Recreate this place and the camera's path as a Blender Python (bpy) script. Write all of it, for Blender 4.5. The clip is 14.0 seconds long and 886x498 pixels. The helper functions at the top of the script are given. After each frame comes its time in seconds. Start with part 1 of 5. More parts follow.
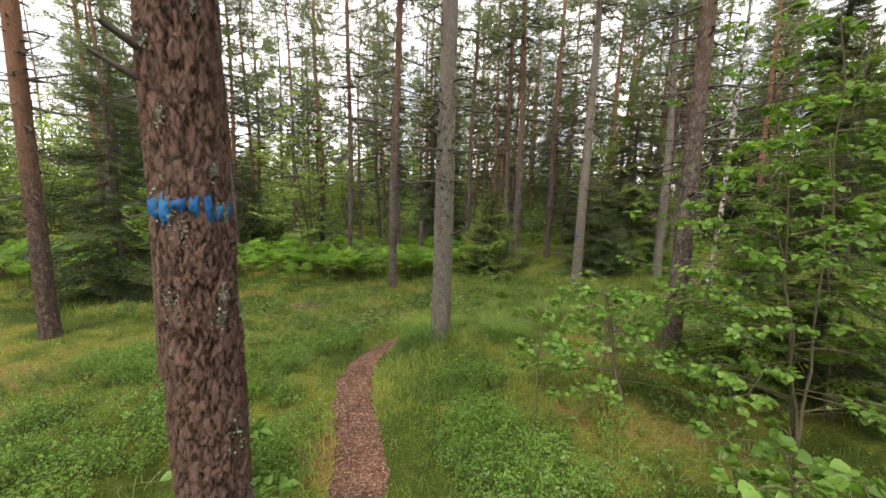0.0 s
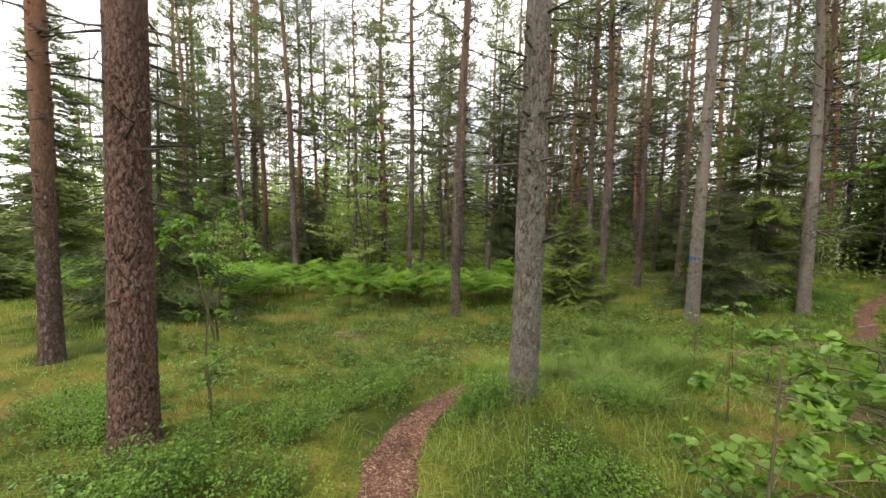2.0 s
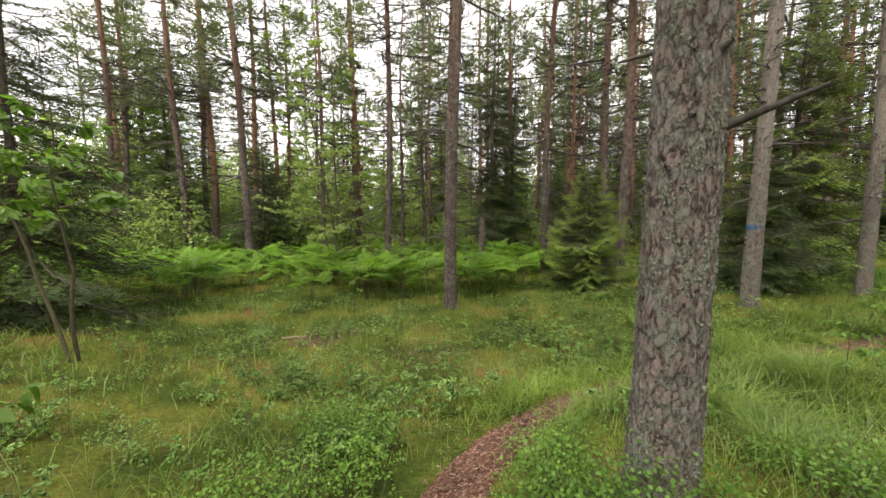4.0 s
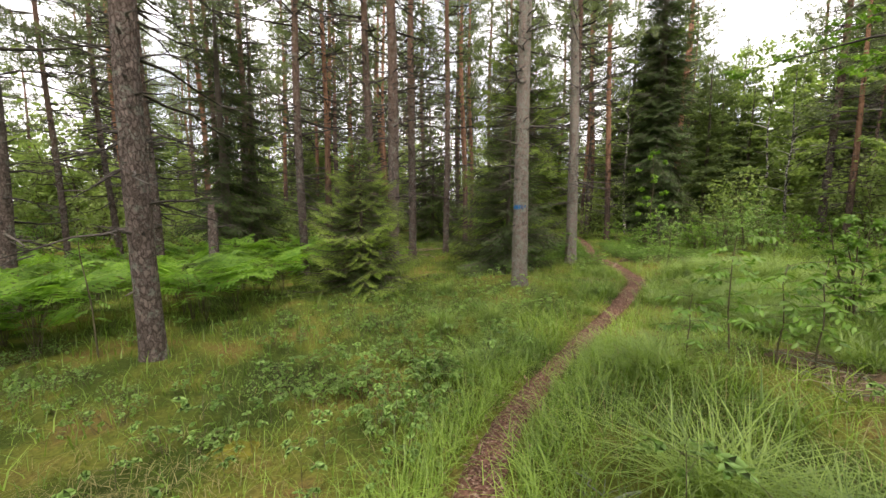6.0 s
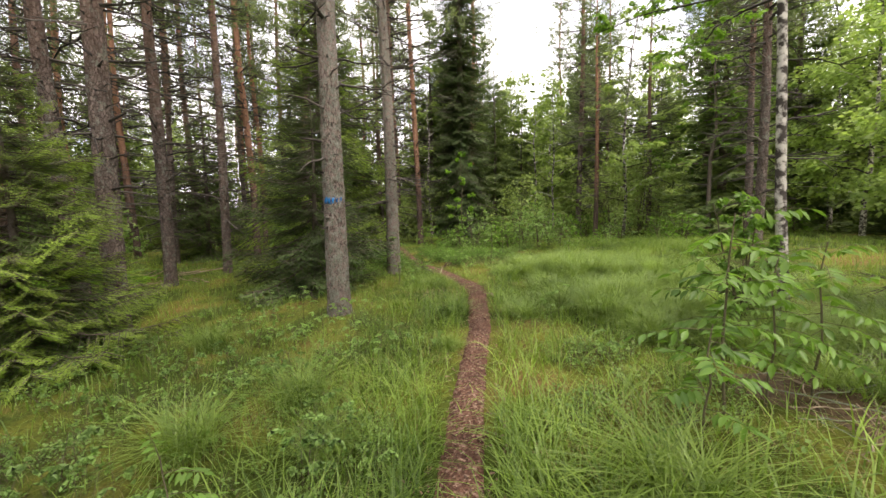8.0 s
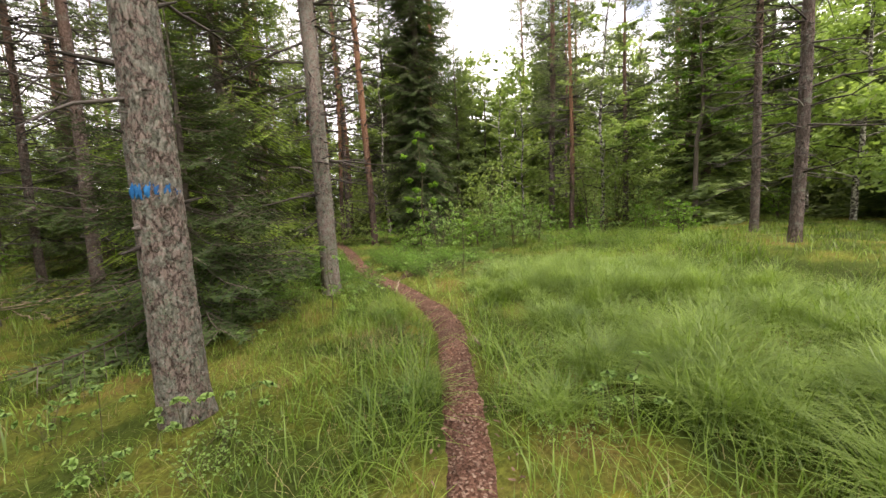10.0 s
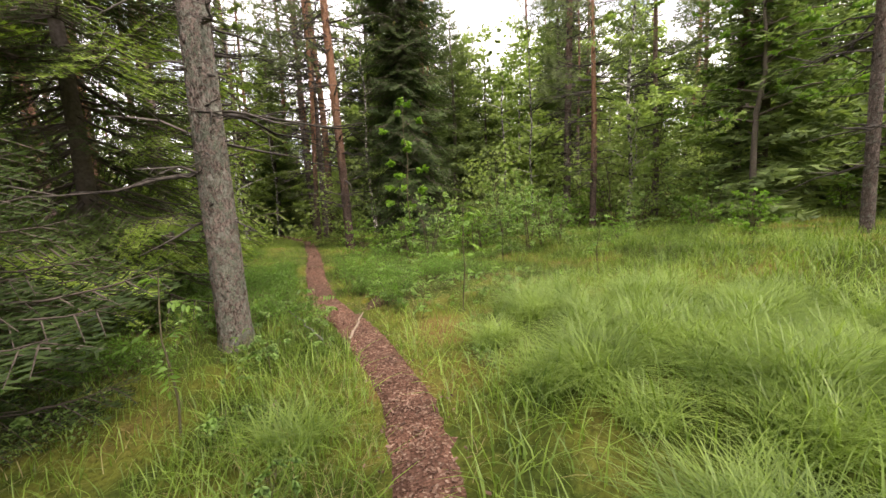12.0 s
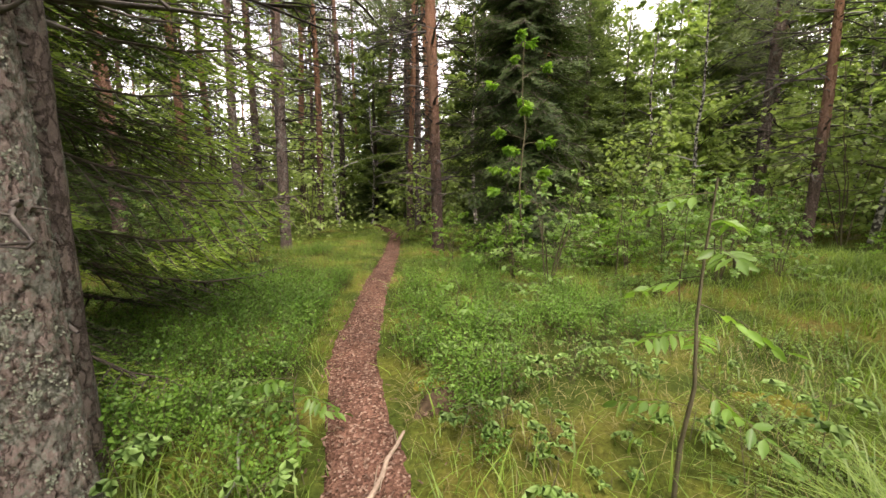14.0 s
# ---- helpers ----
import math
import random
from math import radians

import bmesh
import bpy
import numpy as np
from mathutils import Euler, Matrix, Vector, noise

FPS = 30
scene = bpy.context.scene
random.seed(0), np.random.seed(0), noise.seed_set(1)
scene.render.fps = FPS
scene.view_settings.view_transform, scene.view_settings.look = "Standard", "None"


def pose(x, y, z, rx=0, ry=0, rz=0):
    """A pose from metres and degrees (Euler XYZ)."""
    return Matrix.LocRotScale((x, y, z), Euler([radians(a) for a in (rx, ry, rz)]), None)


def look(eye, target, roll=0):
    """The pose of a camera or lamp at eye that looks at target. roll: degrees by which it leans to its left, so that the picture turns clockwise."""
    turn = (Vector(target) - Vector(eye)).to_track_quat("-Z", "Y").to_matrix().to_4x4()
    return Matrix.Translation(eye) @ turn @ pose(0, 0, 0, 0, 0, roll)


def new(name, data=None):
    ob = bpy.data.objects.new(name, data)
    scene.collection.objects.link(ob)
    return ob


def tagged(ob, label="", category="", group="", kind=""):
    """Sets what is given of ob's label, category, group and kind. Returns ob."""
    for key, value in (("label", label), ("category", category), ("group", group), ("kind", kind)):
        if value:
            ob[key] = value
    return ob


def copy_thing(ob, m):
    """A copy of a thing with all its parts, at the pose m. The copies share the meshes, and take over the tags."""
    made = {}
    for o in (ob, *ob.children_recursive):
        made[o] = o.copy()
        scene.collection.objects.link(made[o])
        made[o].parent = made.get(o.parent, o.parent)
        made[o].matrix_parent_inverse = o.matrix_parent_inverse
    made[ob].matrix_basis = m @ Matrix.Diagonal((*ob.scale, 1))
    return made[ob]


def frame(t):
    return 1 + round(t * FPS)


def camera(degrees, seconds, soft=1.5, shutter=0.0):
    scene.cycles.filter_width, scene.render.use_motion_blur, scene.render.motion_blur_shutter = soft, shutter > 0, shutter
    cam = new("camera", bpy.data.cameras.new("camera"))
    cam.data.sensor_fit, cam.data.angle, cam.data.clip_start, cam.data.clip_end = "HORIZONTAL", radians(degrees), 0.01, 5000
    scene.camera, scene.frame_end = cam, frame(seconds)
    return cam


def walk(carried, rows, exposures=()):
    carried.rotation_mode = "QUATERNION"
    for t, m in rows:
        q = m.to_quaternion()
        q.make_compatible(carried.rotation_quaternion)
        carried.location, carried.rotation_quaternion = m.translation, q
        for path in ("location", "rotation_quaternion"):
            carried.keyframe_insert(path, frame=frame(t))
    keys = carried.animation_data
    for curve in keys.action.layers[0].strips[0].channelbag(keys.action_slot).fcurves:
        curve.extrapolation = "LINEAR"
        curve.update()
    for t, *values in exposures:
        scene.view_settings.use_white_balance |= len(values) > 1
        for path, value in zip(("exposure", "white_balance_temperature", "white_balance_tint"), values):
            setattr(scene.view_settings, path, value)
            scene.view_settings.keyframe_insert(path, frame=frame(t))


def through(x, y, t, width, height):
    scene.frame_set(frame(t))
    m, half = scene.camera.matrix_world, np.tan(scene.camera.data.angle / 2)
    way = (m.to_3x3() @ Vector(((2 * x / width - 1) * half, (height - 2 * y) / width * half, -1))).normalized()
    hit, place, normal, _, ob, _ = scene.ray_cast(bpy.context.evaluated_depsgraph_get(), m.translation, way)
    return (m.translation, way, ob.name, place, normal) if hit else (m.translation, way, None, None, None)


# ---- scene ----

EXPO = ((0, 0.72, 7000, 14), (5, 0.93, 7000, 15), (9, 1.1, 7100, 18), (14, 1.32, 7150, 21))  # seconds, stops, kelvin, tint
cam = camera(99.58, 14.0, soft=1.5, shutter=0.0)
# seconds, x, y, z, yaw, pitch, roll of the carried camera
ROWS = [
    (0, 0.000, -0.000, 2.688, 0.26, -8.51, -1.65),
    (0.5, 0.007, 0.385, 2.615, 1.90, -7.42, -1.66),
    (1, -0.047, 0.790, 2.514, 4.59, -6.00, -1.72),
    (1.5, -0.089, 1.214, 2.380, 7.63, -4.92, -1.53),
    (2, -0.194, 1.606, 2.303, 10.02, -4.49, -1.28),
    (2.2, -0.254, 1.774, 2.285, 10.79, -4.50, -1.08),
    (4.3, -0.828, 3.898, 1.746, 4.18, -6.22, -0.32),
    (4.5, -0.860, 4.091, 1.718, 1.22, -6.44, -0.38),
    (5, -0.870, 4.589, 1.663, -7.87, -6.87, -0.34),
    (5.5, -0.838, 5.098, 1.621, -18.76, -6.83, -0.29),
    (6, -0.694, 5.626, 1.566, -30.37, -6.34, -0.01),
    (6.5, -0.490, 6.126, 1.549, -41.14, -5.83, 0.26),
    (7, -0.191, 6.564, 1.471, -49.89, -5.52, 0.64),
    (7.5, 0.176, 6.918, 1.423, -55.98, -5.31, 0.82),
    (8, 0.581, 7.244, 1.361, -59.66, -5.08, 1.16),
    (8.5, 1.052, 7.564, 1.346, -61.97, -4.96, 1.41),
    (8.7, 1.255, 7.686, 1.382, -62.68, -4.99, 1.51),
    (10.8, 3.481, 8.630, 1.409, -66.55, -7.24, 2.89),
    (11, 3.734, 8.736, 1.396, -66.58, -7.38, 2.92),
    (11.5, 4.369, 9.006, 1.370, -66.58, -7.49, 2.89),
    (12, 4.963, 9.257, 1.343, -66.13, -7.35, 2.69),
    (12.5, 5.557, 9.509, 1.320, -64.54, -7.36, 2.05),
    (13, 6.134, 9.828, 1.310, -61.15, -7.44, 1.05),
    (13.5, 6.702, 10.180, 1.289, -56.05, -7.74, 0.23),
    (14, 7.220, 10.603, 1.290, -50.11, -8.11, -0.06),
]
walk(cam, [(t, pose(x, y, z, 90 + pitch, roll, yaw)) for t, x, y, z, yaw, pitch, roll in ROWS], EXPO)

# ---- world and light ----
world = bpy.data.worlds.new("sky")
scene.world = world
world.use_nodes = True
wn, wl = world.node_tree.nodes, world.node_tree.links
wn.clear()
sky = wn.new("ShaderNodeTexSky")
sky.sky_type, sky.sun_disc = "NISHITA", False
sky.sun_elevation, sky.sun_rotation = radians(48), radians(200)
tc, noi, ramp = wn.new("ShaderNodeTexCoord"), wn.new("ShaderNodeTexNoise"), wn.new("ShaderNodeValToRGB")
noi.inputs["Scale"].default_value, noi.inputs["Detail"].default_value = 3.0, 6.0
ramp.color_ramp.elements[0].position, ramp.color_ramp.elements[1].position = 0.3, 0.5
cloud, mixw, bg, out = wn.new("ShaderNodeRGB"), wn.new("ShaderNodeMixRGB"), wn.new("ShaderNodeBackground"), wn.new("ShaderNodeOutputWorld")
cloud.outputs[0].default_value = (13.0, 13.3, 13.8, 1)
wl.new(tc.outputs["Generated"], noi.inputs["Vector"])
wl.new(noi.outputs["Fac"], ramp.inputs[0])
wl.new(ramp.outputs[0], mixw.inputs[0])
wl.new(sky.outputs[0], mixw.inputs[1])
wl.new(cloud.outputs[0], mixw.inputs[2])
wl.new(mixw.outputs[0], bg.inputs[0])
bg.inputs[1].default_value = 0.12
wl.new(bg.outputs[0], out.inputs[0])
sun = new("sun", bpy.data.lights.new("sun", "SUN"))
sun.data.energy, sun.data.angle, sun.data.color = 1.9, radians(12), (1, 0.96, 0.9)
sun.matrix_world = look((0, 0, 30), (6, 16, 0))

# ---- materials ----


def material(name, rough=0.8, spec=0.3):
    m = bpy.data.materials.new(name)
    m.use_nodes = True
    b = m.node_tree.nodes["Principled BSDF"]
    b.inputs["Roughness"].default_value = rough
    b.inputs["Specular IOR Level"].default_value = spec
    return m, m.node_tree.nodes, m.node_tree.links, b


def ramp_of(nodes, stops):
    r = nodes.new("ShaderNodeValToRGB")
    e = r.color_ramp.elements
    while len(e) < len(stops):
        e.new(0.5)
    for k, (p, c) in enumerate(stops):
        e[k].position, e[k].color = p, (*c, 1)
    return r


def noise_of(nodes, links, scale, detail=4, vec=None, rough=0.6):
    n = nodes.new("ShaderNodeTexNoise")
    n.inputs["Scale"].default_value, n.inputs["Detail"].default_value = scale, detail
    n.inputs["Roughness"].default_value = rough
    if vec is not None:
        links.new(vec, n.inputs["Vector"])
    return n


def mix_of(nodes, links, fac, a, b, mode="MIX"):
    m = nodes.new("ShaderNodeMixRGB")
    m.blend_type = mode
    for k, v in enumerate((fac, a, b)):
        if isinstance(v, (int, float)):
            m.inputs[k].default_value = v
        elif isinstance(v, tuple):
            m.inputs[k].default_value = (*v, 1)
        else:
            links.new(v, m.inputs[k])
    return m.outputs[0]


def leaf_material(name, dark, light, through=0.35, rough=0.5, spec=0.3, spread=1.5):
    """Leaves and needles: colour by island, by object and by place, and light that comes through."""
    m, n, l, b = material(name, rough, spec)
    geo, obi = n.new("ShaderNodeNewGeometry"), n.new("ShaderNodeObjectInfo")
    r = ramp_of(n, [(0, dark), (1, light)])
    pos = noise_of(n, l, spread, 2, geo.outputs["Position"])
    add = n.new("ShaderNodeMath")
    add.operation = "MULTIPLY_ADD"
    l.new(geo.outputs["Random Per Island"], add.inputs[0])
    add.inputs[1].default_value = 0.6
    sc = n.new("ShaderNodeMath")
    sc.operation = "MULTIPLY_ADD"
    l.new(pos.outputs["Fac"], sc.inputs[0])
    sc.inputs[1].default_value, sc.inputs[2].default_value = 1.6, -0.6
    l.new(sc.outputs[0], add.inputs[2])
    l.new(add.outputs[0], r.inputs[0])
    hsv = n.new("ShaderNodeHueSaturation")
    mr = n.new("ShaderNodeMapRange")
    mr.inputs[3].default_value, mr.inputs[4].default_value = 0.8, 1.25
    l.new(obi.outputs["Random"], mr.inputs[0])
    l.new(mr.outputs[0], hsv.inputs["Value"])
    l.new(r.outputs[0], hsv.inputs["Color"])
    l.new(hsv.outputs[0], b.inputs["Base Color"])
    tr, mx = n.new("ShaderNodeBsdfTranslucent"), n.new("ShaderNodeMixShader")
    l.new(mix_of(n, l, 1.0, hsv.outputs[0], (1.4, 1.5, 0.8), "MULTIPLY"), tr.inputs[0])
    mx.inputs[0].default_value = through
    l.new(b.outputs[0], mx.inputs[1])
    l.new(tr.outputs[0], mx.inputs[2])
    l.new(mx.outputs[0], n["Material Output"].inputs["Surface"])
    return m


def bark_material(name, low, furrow, high, lichen_amount, top_start=4.0, top_end=8.0, plate=30.0, carved=False):
    """Pine bark: plates with furrows low down, thin orange flakes high up, grey-green lichen."""
    m, n, l, b = material(name, 0.9, 0.15)
    tc, geo = n.new("ShaderNodeTexCoord"), n.new("ShaderNodeNewGeometry")
    mp = n.new("ShaderNodeMapping")
    mp.inputs["Scale"].default_value = (1, 1, 0.38 if carved else 0.42)
    warp = noise_of(n, l, 24 if carved else 9, 6, tc.outputs["Object"], 0.75)
    wv = n.new("ShaderNodeVectorMath")
    wv.operation = "MULTIPLY_ADD"
    l.new(warp.outputs["Color"], wv.inputs[0])
    wv.inputs[1].default_value = (0.045, 0.045, 0.08) if carved else (0.09, 0.09, 0.14)
    l.new(tc.outputs["Object"], wv.inputs[2])
    l.new(wv.outputs[0], mp.inputs["Vector"])
    vo = n.new("ShaderNodeTexVoronoi")
    vo.feature = "DISTANCE_TO_EDGE"
    vo.inputs["Scale"].default_value = plate
    vc = n.new("ShaderNodeTexVoronoi")
    vc.inputs["Scale"].default_value = plate
    l.new(mp.outputs[0], vo.inputs["Vector"])
    l.new(mp.outputs[0], vc.inputs["Vector"])
    crack = ramp_of(n, [(0.0, (0.1, 0.1, 0.1)), (0.07 if carved else 0.15, (1, 1, 1))])
    l.new(vo.outputs["Distance"], crack.inputs[0])
    sep = n.new("ShaderNodeSeparateColor")
    l.new(vc.outputs["Color"], sep.inputs[0])
    plates = ramp_of(n, [(0, tuple(c * 0.75 for c in low)), (0.5, low), (1, tuple(min(1, c * 1.35) for c in low))])
    l.new(sep.outputs[0], plates.inputs[0])
    grain = noise_of(n, l, 48, 7, mp.outputs[0], 0.75)
    if carved:
        # the furrows are modelled; their depth comes with the mesh
        at = n.new("ShaderNodeAttribute")
        at.attribute_name = "furrow"
        own = noise_of(n, l, 60, 8, mp.outputs[0], 0.8)
        tone = ramp_of(n, [(0.3, tuple(c * 0.68 for c in low)), (0.5, low), (0.7, tuple(c * 1.3 for c in low))])
        l.new(own.outputs["Fac"], tone.inputs[0])
        col = mix_of(n, l, crack.outputs[0], tuple(c * 1.6 for c in furrow), tone.outputs[0])
        col = mix_of(n, l, at.outputs["Fac"], col, furrow)
    else:
        col = mix_of(n, l, crack.outputs[0], furrow, plates.outputs[0])
    gr = ramp_of(n, [(0.25, (0.55, 0.55, 0.55)), (0.75, (1.35, 1.35, 1.35))])
    l.new(grain.outputs["Fac"], gr.inputs[0])
    col = mix_of(n, l, 1.0, col, gr.outputs[0], "MULTIPLY")
    # orange flakes above
    sx = n.new("ShaderNodeSeparateXYZ")
    l.new(tc.outputs["Object"], sx.inputs[0])
    hn = noise_of(n, l, 1.4, 3, tc.outputs["Object"])
    ha = n.new("ShaderNodeMath")
    ha.operation = "MULTIPLY_ADD"
    l.new(hn.outputs["Fac"], ha.inputs[0])
    ha.inputs[1].default_value = 3.0
    l.new(sx.outputs[2], ha.inputs[2])
    mr = n.new("ShaderNodeMapRange")
    mr.inputs[1].default_value, mr.inputs[2].default_value = top_start + 1.5, top_end + 1.5
    l.new(ha.outputs[0], mr.inputs[0])
    col = mix_of(n, l, mr.outputs[0], col, mix_of(n, l, 0.6, high, gr.outputs[0], "MULTIPLY"))
    # lichen
    lic = noise_of(n, l, 13 if carved else 7, 10, tc.outputs["Object"], 0.85)
    lr = ramp_of(n, [(0.62 - lichen_amount, (0, 0, 0)), (0.68 - lichen_amount, (1, 1, 1))])
    l.new(lic.outputs["Fac"], lr.inputs[0])
    lcol = ramp_of(n, [(0.3, (0.12, 0.125, 0.1)), (0.7, (0.3, 0.32, 0.26))])
    l.new(noise_of(n, l, 45, 4, tc.outputs["Object"]).outputs["Fac"], lcol.inputs[0])
    lf = n.new("ShaderNodeMath")
    lf.operation = "MULTIPLY"
    l.new(lr.outputs[0], lf.inputs[0])
    lf.inputs[1].default_value = 0.8
    inv = n.new("ShaderNodeMath")
    inv.operation = "MULTIPLY"
    sub = n.new("ShaderNodeMath")
    sub.operation = "SUBTRACT"
    sub.inputs[0].default_value = 1.0
    l.new(mr.outputs[0], sub.inputs[1])
    l.new(lf.outputs[0], inv.inputs[0])
    l.new(sub.outputs[0], inv.inputs[1])
    col = mix_of(n, l, inv.outputs[0], col, lcol.outputs[0])
    l.new(col, b.inputs["Base Color"])
    bump, hgt = n.new("ShaderNodeBump"), n.new("ShaderNodeMath")
    hgt.operation = "MULTIPLY_ADD"
    l.new(crack.outputs[0], hgt.inputs[0])
    hgt.inputs[1].default_value = 0.6 if carved else 1.0
    l.new(grain.outputs["Fac"], hgt.inputs[2])
    l.new(hgt.outputs[0], bump.inputs["Height"])
    bump.inputs["Distance"].default_value, bump.inputs["Strength"].default_value = 0.014 if carved else 0.022, 1.0 if carved else 0.8
    l.new(bump.outputs[0], b.inputs["Normal"])
    return m


def plain_material(name, a, b_, scale=20, rough=0.85, spec=0.2):
    m, n, l, b = material(name, rough, spec)
    tc = n.new("ShaderNodeTexCoord")
    geo = n.new("ShaderNodeNewGeometry")
    r = ramp_of(n, [(0.25, a), (0.75, b_)])
    no = noise_of(n, l, scale, 6, tc.outputs["Object"])
    ad = n.new("ShaderNodeMath")
    ad.operation = "MULTIPLY_ADD"
    l.new(geo.outputs["Random Per Island"], ad.inputs[0])
    ad.inputs[1].default_value = 0.5
    sb = n.new("ShaderNodeMath")
    sb.operation = "SUBTRACT"
    l.new(no.outputs["Fac"], sb.inputs[0])
    sb.inputs[1].default_value = 0.25
    l.new(sb.outputs[0], ad.inputs[2])
    l.new(ad.outputs[0], r.inputs[0])
    l.new(r.outputs[0], b.inputs["Base Color"])
    bp = n.new("ShaderNodeBump")
    bp.inputs["Distance"].default_value = 0.004
    l.new(no.outputs["Fac"], bp.inputs["Height"])
    l.new(bp.outputs[0], b.inputs["Normal"])
    return m


PINE_BARK = bark_material("pine_bark", (0.17, 0.132, 0.113), (0.05, 0.036, 0.03), (0.27, 0.15, 0.1), 0.09, 3, 9)
OLD_BARK = bark_material("old_pine_bark", (0.2, 0.122, 0.096), (0.06, 0.036, 0.028), (0.4, 0.18, 0.1), 0.03, 9, 12, 34, True)
GREY_BARK = bark_material("lichened_pine_bark", (0.25, 0.195, 0.168), (0.06, 0.042, 0.033), (0.4, 0.18, 0.1), 0.14, 9, 12, 30, True)
ORANGE_BARK = bark_material("orange_pine_bark", (0.14, 0.1, 0.082), (0.05, 0.034, 0.026), (0.32, 0.17, 0.105), 0.0, 1.5, 4.5)
SPRUCE_BARK = plain_material("spruce_bark", (0.06, 0.045, 0.035), (0.16, 0.13, 0.11), 30)
TWIG = plain_material("dead_twig", (0.03, 0.025, 0.021), (0.12, 0.105, 0.09), 25)
STEM = plain_material("green_stem", (0.07, 0.06, 0.035), (0.14, 0.12, 0.07), 25)
PINE_NEEDLE = leaf_material("pine_needles", (0.07, 0.095, 0.045), (0.2, 0.24, 0.11), 0.35, 0.6)
SPRUCE_NEEDLE = leaf_material("spruce_needles", (0.03, 0.055, 0.015), (0.13, 0.19, 0.05), 0.3, 0.55, 0.25)
DARK_NEEDLE = leaf_material("dark_spruce_needles", (0.022, 0.042, 0.014), (0.085, 0.13, 0.035), 0.25, 0.6, 0.2)
# lightened copy of the spruce needles: background brightness painted into distant trees
LIT_NEEDLE = leaf_material("lit_spruce_needles", (0.06, 0.09, 0.035), (0.2, 0.26, 0.09), 0.35, 0.6, 0.2)
SPRUCE_TIP = leaf_material("fresh_spruce_tips", (0.14, 0.22, 0.035), (0.28, 0.38, 0.07), 0.4, 0.6)
BROAD = leaf_material("broad_leaves", (0.065, 0.135, 0.02), (0.19, 0.32, 0.055), 0.5, 0.45, 0.3)
# light green leaves; the glow of lit, hazy background foliage is put into the colour
LIT_LEAF = leaf_material("birch_leaves_sun_tinted", (0.13, 0.19, 0.055), (0.31, 0.39, 0.14), 0.5, 0.6, 0.2, 0.3)
HAZEL = leaf_material("hazel_leaves", (0.07, 0.145, 0.022), (0.18, 0.31, 0.055), 0.42, 0.42, 0.35)
FERN = leaf_material("fern_fronds", (0.065, 0.15, 0.016), (0.19, 0.33, 0.045), 0.42, 0.5, 0.2)
GRASS = leaf_material("grass_blades", (0.05, 0.096, 0.013), (0.235, 0.34, 0.06), 0.35, 0.42, 0.35, 0.9)
BILBERRY = leaf_material("bilberry_leaves", (0.045, 0.11, 0.014), (0.15, 0.27, 0.04), 0.35, 0.45, 0.3)
RASPLEAF = leaf_material("raspberry_leaves", (0.11, 0.2, 0.05), (0.25, 0.38, 0.11), 0.4, 0.5, 0.35)
LITTER = plain_material("bark_chips", (0.06, 0.034, 0.024), (0.25, 0.16, 0.115), 40)
BLUE = plain_material("blue_paint", (0.006, 0.06, 0.17), (0.015, 0.14, 0.33), 60, 0.5)
LICHEN = plain_material("grey_lichen", (0.1, 0.11, 0.08), (0.24, 0.26, 0.19), 60)


def ground_material():
    m, n, l, b = material("forest_floor", 0.95, 0.1)
    pos = n.new("ShaderNodeNewGeometry").outputs["Position"]
    big = noise_of(n, l, 0.9, 4, pos)
    r = ramp_of(n, [(0.3, (0.035, 0.05, 0.01)), (0.45, (0.06, 0.085, 0.014)), (0.56, (0.13, 0.14, 0.025)), (0.7, (0.19, 0.12, 0.045))])
    l.new(big.outputs["Fac"], r.inputs[0])
    fine = noise_of(n, l, 35, 6, pos, 0.7)
    fr = ramp_of(n, [(0.3, (0.45, 0.45, 0.45)), (0.7, (1.5, 1.5, 1.5))])
    l.new(fine.outputs["Fac"], fr.inputs[0])
    l.new(mix_of(n, l, 1.0, r.outputs[0], fr.outputs[0], "MULTIPLY"), b.inputs["Base Color"])
    bp = n.new("ShaderNodeBump")
    bp.inputs["Distance"].default_value = 0.03
    l.new(fine.outputs["Fac"], bp.inputs["Height"])
    l.new(bp.outputs[0], b.inputs["Normal"])
    return m


def path_material():
    m, n, l, b = material("trodden_bark_litter", 0.95, 0.1)
    pos = n.new("ShaderNodeNewGeometry").outputs["Position"]
    vo = n.new("ShaderNodeTexVoronoi")
    vo.inputs["Scale"].default_value = 75
    l.new(pos, vo.inputs["Vector"])
    sep = n.new("ShaderNodeSeparateColor")
    l.new(vo.outputs["Color"], sep.inputs[0])
    r = ramp_of(n, [(0.0, (0.06, 0.032, 0.022)), (0.5, (0.125, 0.067, 0.047)), (0.85, (0.18, 0.1, 0.072)), (1.0, (0.3, 0.22, 0.17))])
    l.new(sep.outputs[0], r.inputs[0])
    big = noise_of(n, l, 3, 5, pos)
    br = ramp_of(n, [(0.3, (0.6, 0.6, 0.6)), (0.7, (1.25, 1.2, 1.15))])
    l.new(big.outputs["Fac"], br.inputs[0])
    l.new(mix_of(n, l, 1.0, r.outputs[0], br.outputs[0], "MULTIPLY"), b.inputs["Base Color"])
    bp = n.new("ShaderNodeBump")
    bp.inputs["Distance"].default_value = 0.01
    l.new(vo.outputs["Distance"], bp.inputs["Height"])
    l.new(bp.outputs[0], b.inputs["Normal"])
    return m


FLOOR, TRAIL = ground_material(), path_material()

# ---- mesh tools ----
rng = np.random.default_rng(7)


